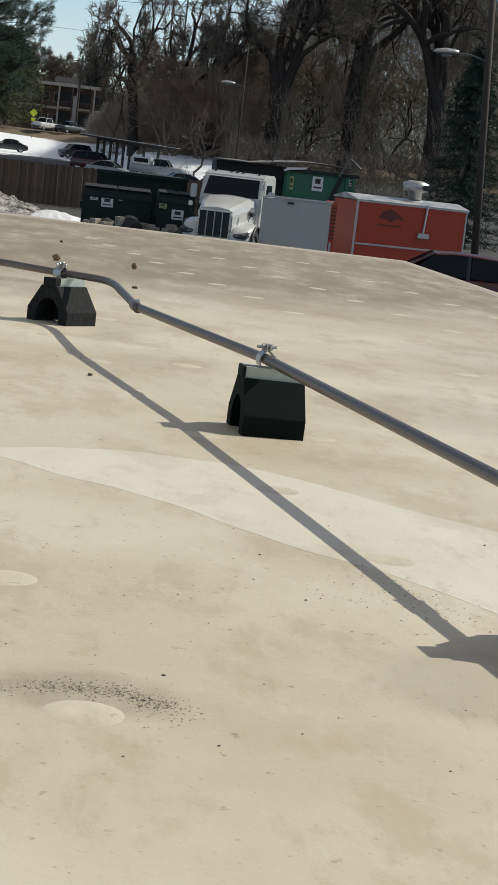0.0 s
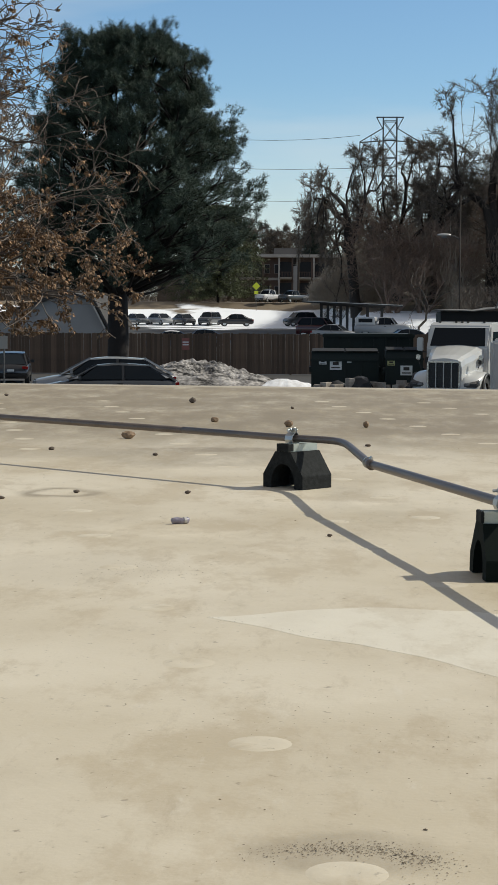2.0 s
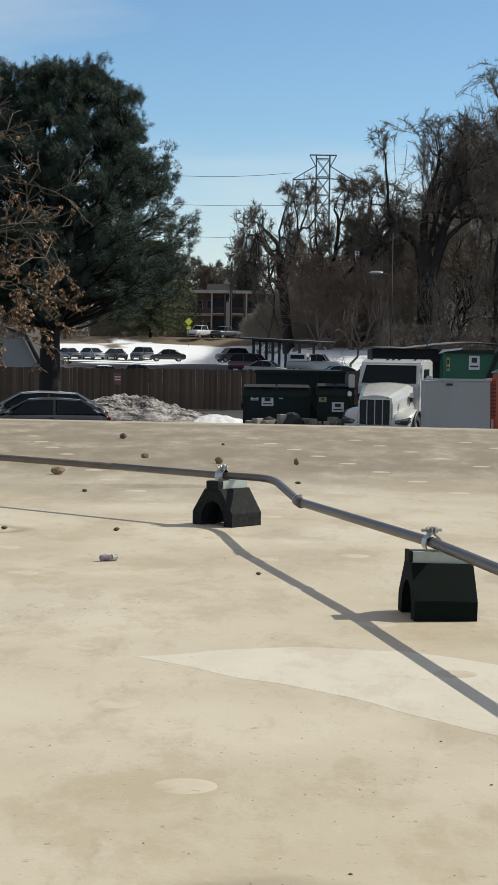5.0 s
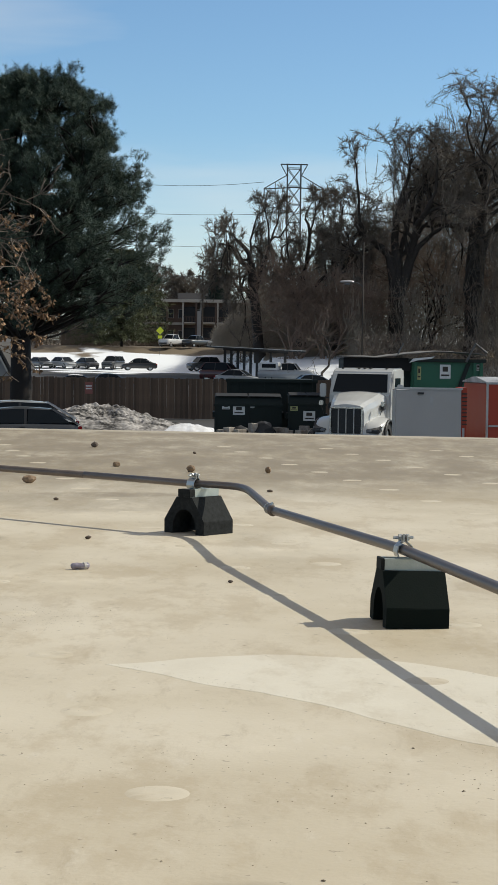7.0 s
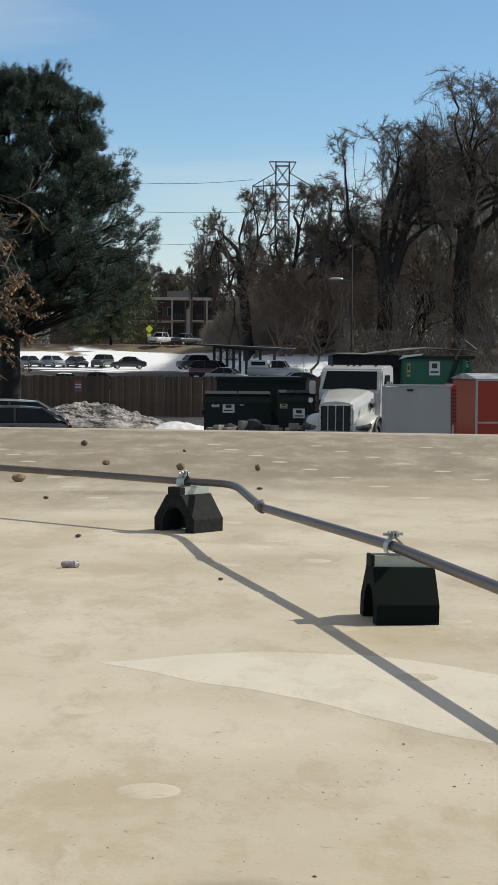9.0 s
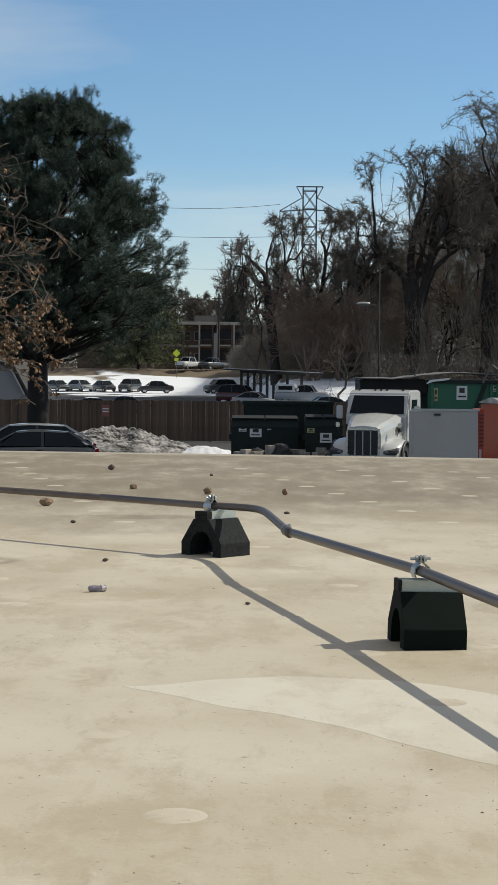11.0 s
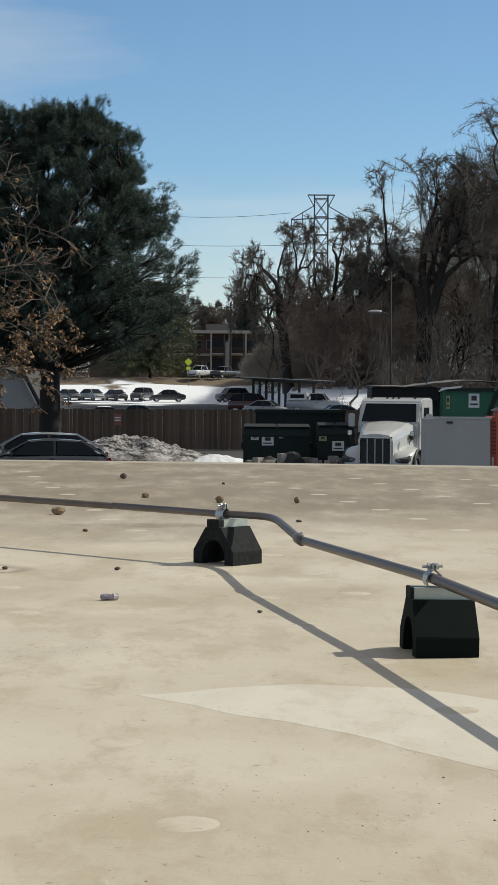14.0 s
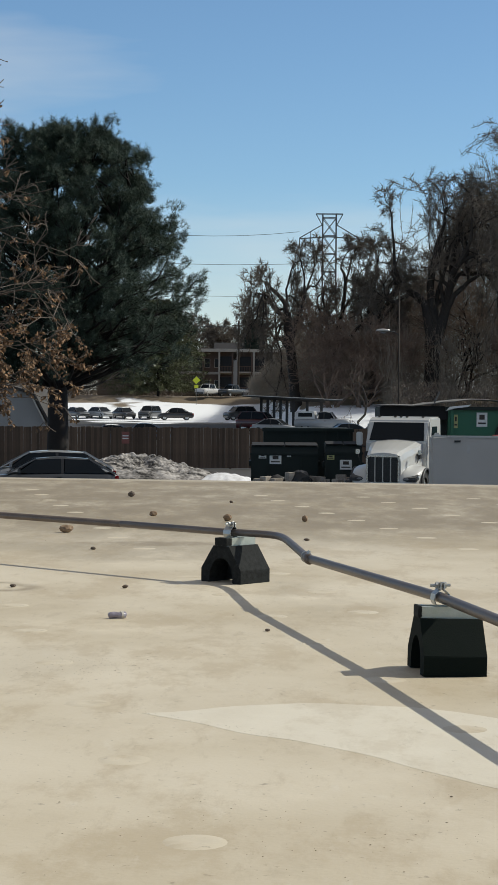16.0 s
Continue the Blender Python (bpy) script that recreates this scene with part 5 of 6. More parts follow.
def snow_pile():
    bm = bmesh.new()
    nx, ny = 220, 84
    g = []
    for j in range(ny + 1):
        row = []
        for i in range(nx + 1):
            u, v = i / nx, j / ny
            x, y = -9.2 + 8.0 * u, 82.5 + 6.5 * v
            hump = 1.05 * math.exp(-((u - 0.36) / 0.3) ** 4) + 0.55 * math.exp(-((u - 0.78) / 0.2) ** 2) - 0.75 * math.exp(-((u - 0.5) / 0.1) ** 2 - ((v - 0.34) / 0.16) ** 2)
            edge = math.sin(math.pi * v) ** 0.8 * math.sin(math.pi * min(1, max(0, u))) ** 0.4
            z = hump * edge
            z += edge * (0.2 * noise.noise(Vector((x * 0.9, y * 1.1, 3))) + 0.2 * abs(noise.noise(Vector((x * 1.9, y * 2.6, 7)))) + 0.12 * noise.noise(Vector((x * 3.6, y * 4.6, 2))) + 0.05 * noise.noise(Vector((x * 9, y * 11, 1))))
            row.append(bm.verts.new((x, y, GROUND - 0.02 + max(0, z))))
        g.append(row)
    for j in range(ny):
        for i in range(nx):
            bm.faces.new((g[j][i], g[j][i + 1], g[j + 1][i + 1], g[j + 1][i]))
    tagged(link("snow_pile", bm, M_DIRTY), "ploughed heap of dirty gravelly snow beside the fence", "snow pile", kind="stuff")
    bm = bmesh.new()
    g = []
    for j in range(13):
        g.append([bm.verts.new((-2.6 + 2.6 * i / 30, 82 + 3.5 * j / 12, GROUND - 0.02 + max(0, 0.5 * math.sin(math.pi * i / 30) ** 0.6 * math.sin(math.pi * j / 12) * (1 - 0.55 * i / 30) + 0.06 * noise.noise(Vector((i * 0.3, j * 0.4, 4)))))) for i in range(31)])
    for a, b in zip(g, g[1:]):
        for i in range(30):
            bm.faces.new((a[i], a[i + 1], b[i + 1], b[i]))
    tagged(link("snow_bank", bm, M_SNOW, smooth=True), "smooth white bank of snow beside the dirty heap", "snow bank", kind="stuff")


snow_pile()


def rubbish():
    r = random.Random(8)
    for k in range(22):
        x, s = r.uniform(0.9, 3.6) if k < 17 else r.uniform(-0.1, 0.9), r.uniform(0.16, 0.3)
        bag = k % 4 == 0
        o = link("rubbish_bag" if bag else "loose_carton", rock(s * 1.5, 30 + k, (1.2, 0.8, 1.0)) if bag else box(-s, s, -s * 0.6, s * 0.6, 0, r.uniform(0.5, 0.78), 0.01), M_TRIM if bag else M_TRASH)
        o.location, o.rotation_euler = (x, 66.3 + r.uniform(-0.5, 0.5), LOT), (0, 0, r.uniform(0, 3))
        tagged(o, "bulging black rubbish bag lying beside the dumpsters" if bag else "torn stained carton lying beside the dumpsters", "rubbish", "rubbish by the dumpsters")


rubbish()


def sign_post(x, y, h, label, plates):
    e = empty("sign_post", pose(x, y, GROUND if y < 250 else ground_z(x, y)), label, "sign")
    part("post", tube([(0, 0, 0), (0, 0, h)], 0.035, 8), M_POLE, e)
    for x0, x1, z0, z1, material, turn in plates:
        b = box(x0, x1, -0.05, -0.035, z0, z1, 0.004)
        if turn:
            bmesh.ops.rotate(b, verts=b.verts, cent=((x0 + x1) / 2, 0, (z0 + z1) / 2), matrix=Matrix.Rotation(math.pi / 4, 3, "Y"))
        part("plate", b, material, e)
    return e


sign_post(-13.55, 80, 2.35, "grey parking sign on a thin post in the lot", [(-0.3, 0.16, 1.75, 2.3, M_FASCIA, False)])
def fence_sign():
    e = empty("fence_sign", pose(-6.98, 97.97, GROUND + 1.28), "faded red and white notice screwed to the fence", "sign")
    part("plate", box(-0.2, 0.2, -0.012, 0.0, 0.0, 0.62, 0.004), mat("faded_red_sign", (0.2, 0.06, 0.05), (0.3, 0.11, 0.09), 6, 0.6), e, "faded red plate")
    part("print", box(-0.16, 0.16, -0.016, -0.012, 0.38, 0.44), M_LABEL, e, "pale print")
    part("print", box(-0.16, 0.16, -0.016, -0.012, 0.24, 0.3), M_LABEL, e, "pale print")


fence_sign()
sign_post(-9.36, 280, 4.4, "yellow-green diamond warning sign on a post", [(-0.42, 0.42, 3.25, 4.1, M_SIGN, True), (-0.3, 0.3, 2.5, 2.95, M_SIGN, False)])


# ---- buildings and poles ----
def window_unit(parent, x, y, z, w, h):
    f = part("window", box(x - w / 2 - 0.06, x + w / 2 + 0.06, y - 0.06, y + 0.05, z - 0.06, z + h + 0.06), M_FASCIA, parent)
    part("pane", box(x - w / 2, x + w / 2, y - 0.08, y - 0.055, z, z + h), M_PANE_SHADE, f)


def apartments():
    z0 = 0.9
    e = empty("apartment_building", pose(0, 0, 0), "brown two-storey apartment block with balconies and a flat pale-edged roof", "apartment building")
    y = 340
    x0, x1 = -15.5, 5.0
    part("wall", box(x0, x1, y, y + 12, z0 - 1, z0 + 7.7), M_BRICK, e)
    part("roof", box(x0 - 0.8, x1 + 0.8, y - 1.6, y + 12.8, z0 + 7.7, z0 + 8.25, 0.03), M_FASCIA, e, "flat roof with a pale fascia")
    part("floor_band", box(x0, x1, y - 0.15, y, z0 + 3.6, z0 + 4.05), M_FASCIA, e)
    for x in (-14.6, -9.4, -7.6, -4.4, 2.4, 4.2):
        for z in (z0 + 1.0, z0 + 4.9):
            window_unit(e, x, y, z, 0.9, 1.5)
    # stacked balconies between pale piers; dark sheets on the flat wall paint the shade of the bays
    for x, w in ((-12.0, 1.9), (-6.0, 1.2), (-2.6, 1.3), (0.6, 1.5)):
        for z in (z0 + 0.1, z0 + 3.9):
            b = part("balcony", box(x - w, x + w, y - 1.5, y, z, z + 0.22), M_FASCIA, e)
            part("balcony_shade_sheet", box(x - w + 0.1, x + w - 0.1, y - 0.12, y + 0.02, z + 0.22, z + 3.0), M_PANE_SHADE, b)
            part("hand_rail", box(x - w, x + w, y - 1.5, y - 1.44, z + 1.12, z + 1.22), M_BRICK, b)
            for k in range(9):
                xx = x - w + 0.05 + (2 * w - 0.15) * k / 8
                part("baluster", box(xx, xx + 0.07, y - 1.49, y - 1.45, z + 0.22, z + 1.12), M_BRICK, b)
        for s in (-1, 1):
            part("pier", box(x + s * w - 0.14, x + s * w + 0.14, y - 1.5, y, z0 - 1, z0 + 7.7), M_FASCIA if s < 0 else M_BRICK, e)
    part("stair_wall", box(-4.6, -3.7, y - 1.9, y - 0.1, z0 - 1, z0 + 6.2), M_SIDING, e, "grey-brown stair wall")
    e2 = empty("apartment_building", pose(0, 0, 0), "further brown apartment block with a dark mansard roof", "apartment building")
    part("wall", box(-8.5, 0.5, 372, 384, z0 - 1, z0 + 8.2), M_BRICK, e2)
    part("roof", prism([(371, z0 + 8.1), (375, z0 + 10.4), (381, z0 + 10.4), (385, z0 + 8.1)], -9.0, 1.0, "x", 0.05), M_CARPORT, e2)
    for x in (-7, -4, -1):
        window_unit(e2, x, 372, z0 + 6.2, 1.2, 1.4)


apartments()


def gable_house():
    e = empty("grey_house", pose(0, 0, 0), "grey house with a broad gable behind the fence", "house")
    part("wall", prism([(-22.5, GROUND), (-22.5, -1.2), (-16.2, 1.0), (-14.6, 0.5), (-13.75, -1.25), (-13.75, GROUND)], 120, 134, "y"), M_SIDING, e)
    part("roof", prism([(-22.9, -1.35), (-16.25, 1.02), (-14.5, 0.52), (-13.5, -1.35), (-13.4, -1.2), (-14.4, 0.66), (-16.25, 1.2), (-23.0, -1.15)], 119.6, 134.4, "y", 0.02), M_SHINGLE, e)
    part("trim_board", prism([(-14.6, 0.36), (-14.55, 0.48), (-13.68, -1.2), (-13.8, -1.2)], 119.55, 119.6, "y"), M_FASCIA, e)
    e = empty("white_house", pose(0, 0, 0), "pale clapboard house with windows behind the fence", "house")
    part("wall", box(-31, -23.4, 124, 134, GROUND, 1.4), M_FASCIA, e)
    part("roof", prism([(-31.5, 1.3), (-27, 4.2), (-23.0, 1.3)], 123.5, 134.5, "y", 0.03), M_SHINGLE, e)
    for x in (-29.5, -27.2, -24.6):
        window_unit(e, x, 124, -0.9, 1.1, 1.3)


gable_house()


def far_houses():
    for x, w, h, wall, label in ((-24, 7, 3.2, M_BRICK, "low red-brick house beyond the snowy slope"), (-36, 9, 3.6, M_FASCIA, "low pale house beyond the snowy slope"), (-49, 9, 3.4, M_BRICK, "low brown house beyond the snowy slope")):
        y, z = 318, ground_z(x, 318)
        e = empty("far_house", pose(0, 0, 0), label, "house", "far houses")
        part("wall", box(x - w / 2, x + w / 2, y, y + 8, z - 0.3, z + h), wall, e)
        part("roof", prism([(y - 0.6, z + h), (y + 4, z + h + 1.9), (y + 8.6, z + h), (y + 8.6, z + h - 0.15), (y - 0.6, z + h - 0.15)], x - w / 2 - 0.5, x + w / 2 + 0.5, "x", 0.02), M_SHINGLE, e)
        for k in (-0.3, 0.3):
            window_unit(e, x + k * w, y, z + 1.0, 1.2, 1.2)
        part("door", box(x - 0.5, x + 0.5, y - 0.05, y, z, z + 2.05), M_FASCIA, e)


far_houses()


def carport():
    e = empty("carport", pose(0, 0, 0), "long dark steel carport with thin posts over parked cars", "carport")
    part("roof", prism([(-1.75, 0.5), (-1.75, 0.62), (8.95, 0.2), (8.95, 0.06)], 200, 206, "y", 0.03), M_CARPORT, e, "low sloping roof with a pale edge")
    part("fascia", prism([(-1.8, 0.63), (-1.8, 0.69), (9.0, 0.27), (9.0, 0.21)], 199.9, 200.0, "y"), M_ALU, e)
    part("beam", prism([(0.1, 0.2), (0.1, 0.5), (7.2, 0.2), (7.2, -0.1)], 202.9, 203.1, "y"), M_CARPORT, e)
    for x in (0.3, 1.0, 1.7, 2.4, 3.1, 3.8, 5.3, 6.85):
        part("post", box(x - 0.15, x + 0.15, 202.9, 203.1, GROUND, 0.25 - 0.04 * x), M_CARPORT, e)


carport()


def street_lamp(x, y, h, lean, arm, label, r=0.16):
    e = empty("street_lamp", pose(x, y, ground_z(x, y), 0, lean, 0), label, "street lamp", "street lamps")
    part("pole", tube([(0, 0, 0), (0, 0, h * 0.5), (0, 0, h)], [r, r * 0.9, r * 0.75], 12), M_WOODPOLE, e, smooth=True)
    z = h - 3.3
    part("arm", tube([(0, 0, z), (-arm * 0.4, 0, z + 0.25), (-arm * 0.75, 0, z + 0.3)], 0.035, 8), M_POLE, e)
    head = bmesh.new()
    rings = []
    for f, w, t in ((0, 0.08, 0.07), (0.15, 0.15, 0.1), (0.5, 0.19, 0.13), (0.85, 0.15, 0.1), (1, 0.05, 0.05)):
        xx = -arm * 0.7 - 1.0 * f
        rings.append([head.verts.new((xx, w * math.cos(a), z + 0.33 + t * math.sin(a) * (1.2 if math.sin(a) > 0 else 0.6))) for a in [2 * math.pi * k / 12 for k in range(12)]])
    for a, b in zip(rings, rings[1:]):
        for k in range(12):
            head.faces.new((a[k], a[(k + 1) % 12], b[(k + 1) % 12], b[k]))
    head.faces.new(rings[0]), head.faces.new(rings[-1])
    bmesh.ops.recalc_face_normals(head, faces=head.faces)
    hd = part("lamp_head", head, M_ALU, e, "pale cobra-head fitting", smooth=True)
    part("lens", rock(0.14, 4, (1.8, 0.9, 0.5)), M_LAMP, hd).location = (-arm * 0.7 - 0.5, 0, z + 0.12)


street_lamp(15.75, 75, 11.5, -3.5, 1.75, "leaning wooden lamp pole with a cobra-head fitting")
street_lamp(10.5, 140, 11.8, 0, 1.0, "distant lamp pole before the bare trees", 0.06)


def utility_pole(x, y, h):
    e = empty("utility_pole", pose(x, y, ground_z(x, y)), "dark wooden utility pole by the apartments", "utility pole")
    part("pole", tube([(0, 0, 0), (0, 0, h)], [0.18, 0.13], 10), M_WOODPOLE, e)
    part("crossarm", box(-1.1, 1.1, -0.08, 0.08, h - 0.9, h - 0.75), M_WOODPOLE, e)


utility_pole(-3.4, 310, 12.6)


def pylon():
    e = empty("transmission_tower", pose(17.1, 460, 1.0), "steel lattice power transmission tower with two arms", "power tower")

    def strut(a, b, r=0.11):
        part("strut", tube([a, b], r, 4), M_LATTICE, e)

    w = 1.65
    H = 44.6
    for sx in (-1, 1):
        for sy in (-1, 1):
            part("leg", tube([(sx * 3.4, sy * 3.0, 0), (sx * w, sy * 1.6, 25), (sx * w, sy * 1.6, H)], [0.2, 0.18, 0.16], 4), M_LATTICE, e)
    z = 4.0
    while z < H - 2:
        zz = min(H, z + 4.4)
        for sy in (-1.6, 1.6):
            strut((-w, sy, z), (w, sy, zz))
            strut((w, sy, z), (-w, sy, zz))
            strut((-w, sy, zz), (w, sy, zz), 0.13)
        z = zz
    # earth-wire beam on top, and the two long arms
    strut((-3.3, 0, H), (3.3, 0, H), 0.2)
    strut((-w, 0, H - 3.0), (-3.3, 0, H), 0.15)
    strut((w, 0, H - 3.0), (3.3, 0, H), 0.15)
    az = H - 5.6
    for s in (-1, 1):
        strut((0, 0, az), (s * 7.4, 0, az - 0.5), 0.18)
        strut((s * w, 0, az + 3.0), (s * 7.4, 0, az - 0.4), 0.16)
        strut((s * 4.6, 0, az - 0.2), (s * 4.6, 0, az + 1.4), 0.12)
        for x in (4.6, 7.3):
            part("insulator", tube([(s * x, 0, az - 0.4), (s * x, 0, az - 3.0)], 0.12, 6), M_LATTICE, e)
    return e


pylon()


def wire(a, b, sag, r=0.065):
    a, b = Vector(a), Vector(b)
    pts = [a.lerp(b, k / 24) - Vector((0, 0, sag * 4 * (k / 24) * (1 - k / 24))) for k in range(25)]
    o = link("power_line", tube(pts, r, 4), M_LATTICE)
    tagged(o, "thin dark power line hanging from the steel tower", "power line", "power lines")


wire((9.75, 460, 41.2), (-160, 460, 98), 19)
wire((15.45, 460, 33.6), (-160, 460, 60), 9)
wire((15.45, 460, 25.6), (-160, 460, 50), 8, 0.05)
wire((-3.4, 310, 12.2), (-150, 300, 14.5), 1.5, 0.05)
wire((24.45, 460, 39.4), (150, 480, 42), 7)


# ---- trees ----
def bare_tree(label, x, y, height, seed, trunk_r, lean=(0, 0, 1), depth=6, bark=None, twig=None, first=0.24, droop=0.0, spread=1.0, kids=(4, 5), shrink=0.7, twig_r=0.037, bend=0.85, bushy=0, wide=1.0):
    r = random.Random(seed)
    e = empty("bare_tree", pose(x, y, ground_z(x, y)), label, "tree", "bare trees")
    lines = []
    L = height * first
    if bushy:
        for k in range(bushy):
            a = 2 * math.pi * k / bushy
            grow(r, (0.3 * math.cos(a), 0.3 * math.sin(a), -0.1), (0.45 * math.cos(a), 0.45 * math.sin(a), 1), L, trunk_r, depth, lines, droop, bend, kids, shrink, (0.25, 0.95), spread, None, 5, twig_r, 0.85)
    else:
        grow(r, (0, 0, -0.3), lean, L, trunk_r, depth, lines, droop, bend, kids, shrink, (0.5, 1.0), spread, None, 6, twig_r, 0.62)
    # bring the crown to the wanted height
    zs = sorted(p.z for pts, _, _ in lines for p in pts)
    f = height / zs[int(0.985 * len(zs))]
    out = []
    for pts, rad, d in lines:
        q = [Vector((p.x * f * wide, p.y * f * wide, max(-0.3, p.z * f))) for p in pts]
        out.append((q, rad, d))
    big = branch_mesh("bough", [q for q in out if q[2] >= 3], bark or M_BARK, e)
    tagged(branch_mesh("twig_mass", [q for q in out if q[2] < 3], twig or M_TWIG, e), kind="stuff")
    return e


def cone_twigs(r, spots, verts, faces, size, width):
    """Short tapering twigs, three-sided, at the given points and directions."""
    for p, d in spots:
        ln, w = size * r.uniform(0.5, 1.3), width * r.uniform(0.7, 1.3)
        s = d.orthogonal().normalized() * w
        u = d.cross(s).normalized() * w
        f = len(verts)
        verts += [p + s, p - 0.5 * s + u, p - 0.5 * s - u, p + d * ln]
        faces += [(f, f + 1, f + 3), (f + 1, f + 2, f + 3), (f + 2, f, f + 3)]


def cottonwood(x, y, height, seed, trunk_r, lean=(0, 0, 1), wide=1.0, fork=0.2, label="old bare cottonwood with dark twisting limbs"):
    r = random.Random(seed)
    e = empty("bare_tree", pose(x, y, ground_z(x, y)), label, "tree", "bare trees")
    lines = []
    # one short stout bole, then several rising limbs that twist and branch
    base, way = Vector((0, 0, -0.3)), Vector(lean).normalized()
    bole = [base + way * height * fork * k / 5 + Vector((r.gauss(0, 0.12), r.gauss(0, 0.12), 0)) * (k > 0) for k in range(6)]
    lines.append((bole, [trunk_r * (1.25 if k == 0 else 1 - 0.05 * k) for k in range(6)], 6))
    limbs = 5
    for k in range(limbs):
        a = 2 * math.pi * (k + r.uniform(-0.25, 0.25)) / limbs
        out = r.uniform(0.35, 0.95) * wide
        d = (way + Vector((1.25 * out * math.cos(a), 1.25 * out * math.sin(a), 0.25))).normalized()
        p = bole[3 + k % 3]
        grow(r, p, d, height * 0.33, trunk_r * r.uniform(0.42, 0.6), 4, lines, -0.02, 0.75, (3, 5), 0.6, (0.35, 1.0), 0.95, None, 7, 0.03, 1.0)
    zs = sorted(p.z for pts, _, _ in lines for p in pts)
    f = height * 0.97 / zs[int(0.96 * len(zs))]
    sides = sorted(math.hypot(p.x, p.y) for pts, _, d in lines for p in pts if d < 4)
    g = min(f, 0.42 * height * wide / sides[int(0.9 * len(sides))])

    def rounded(p):
        # growth slows towards the top, which closes the crown to a dome
        top = height * (1.0 - 0.2 * min(1.0, math.hypot(p.x, p.y) * g / (0.3 * height)) ** 2)
        z = p.z * f
        if z > 0.8 * top:
            z = top * (0.8 + 0.25 * (1 - math.exp(-(z - 0.8 * top) / (0.25 * top))))
        return Vector((p.x * g, p.y * g, max(-0.3, z)))

    out = [([rounded(p) for p in pts], rad, d) for pts, rad, d in lines]
    branch_mesh("bough", [q for q in out if q[2] >= 2], M_BARK, e)
    spots = []
    for pts, rad, d in out:
        if d > 2:
            continue
        for i in range(len(pts) - 1):
            a, b = pts[i], pts[i + 1]
            base = (b - a).normalized()
            for _ in range((5, 8, 10)[d]):
                spots.append((a.lerp(b, r.random()), (base * 0.7 + Vector((r.gauss(0, 0.75), r.gauss(0, 0.75), r.gauss(0.2, 0.75)))).normalized()))
    verts, faces = [], []
    cone_twigs(r, spots, verts, faces, 0.75, 0.022)
    tagged(branch_mesh("branchwork", [q for q in out if q[2] < 2], M_TWIG, e), kind="stuff")
    tagged(mesh_from("twig_mass", verts, faces, M_TWIG, e), kind="stuff")
    return e


cottonwood(4.8, 232, 22.5, 21, 0.7, (-0.3, 0, 1), 0.75, 0.35)
cottonwood(9.8, 238, 21.5, 22, 0.65, (0.05, 0, 1), 0.7, 0.3)
cottonwood(14.2, 234, 21.5, 27, 0.7, (0.0, 0, 1), 0.75, 0.3)
cottonwood(21.2, 229, 30.5, 28, 1.15, (0.05, 0.1, 1), 0.75)
cottonwood(31.0, 231, 36.0, 29, 1.2, (0.05, 0, 1), 0.85)
cottonwood(41.0, 228, 35.5, 25, 1.35, (-0.05, 0, 1), 0.9)
cottonwood(52.0, 232, 34.0, 26, 1.2, (-0.05, 0, 1))
RED = "bushy bare tree with fine red-brown twigs"
BUSH = dict(depth=5, bushy=7, kids=(4, 4), spread=0.8, shrink=0.68, first=0.3, bend=0.6, twig_r=0.02)
bare_tree(RED, 8.8, 224, 12.0, 31, 0.15, bark=M_TWIGR, twig=M_TWIGR, **BUSH)
bare_tree(RED, 12.4, 224, 10.5, 32, 0.14, bark=M_TWIGR, twig=M_TWIGR, **BUSH)
WILLOW = "upright bare willow with pale brown twigs"
bare_tree(WILLOW, 26.5, 243, 17.0, 33, 0.2, twig=M_TWIGR, **BUSH)
bare_tree(WILLOW, 37.0, 243, 16.0, 35, 0.2, twig=M_TWIGR, **BUSH)
bare_tree("slender young bare tree on the snowy slope", 12.0, 206.0, 7.0, 36, 0.2, depth=4, kids=(3, 3), twig_r=0.02, wide=0.6)
for k, (x, y, h) in enumerate(((-8.5, 395, 17), (-13, 400, 18), (-19, 392, 16), (-4.5, 402, 15))):
    cottonwood(x, y, h, 50 + k, 0.3, (0, 0, 1), 0.8, 0.2, "small far bare tree behind the apartments")


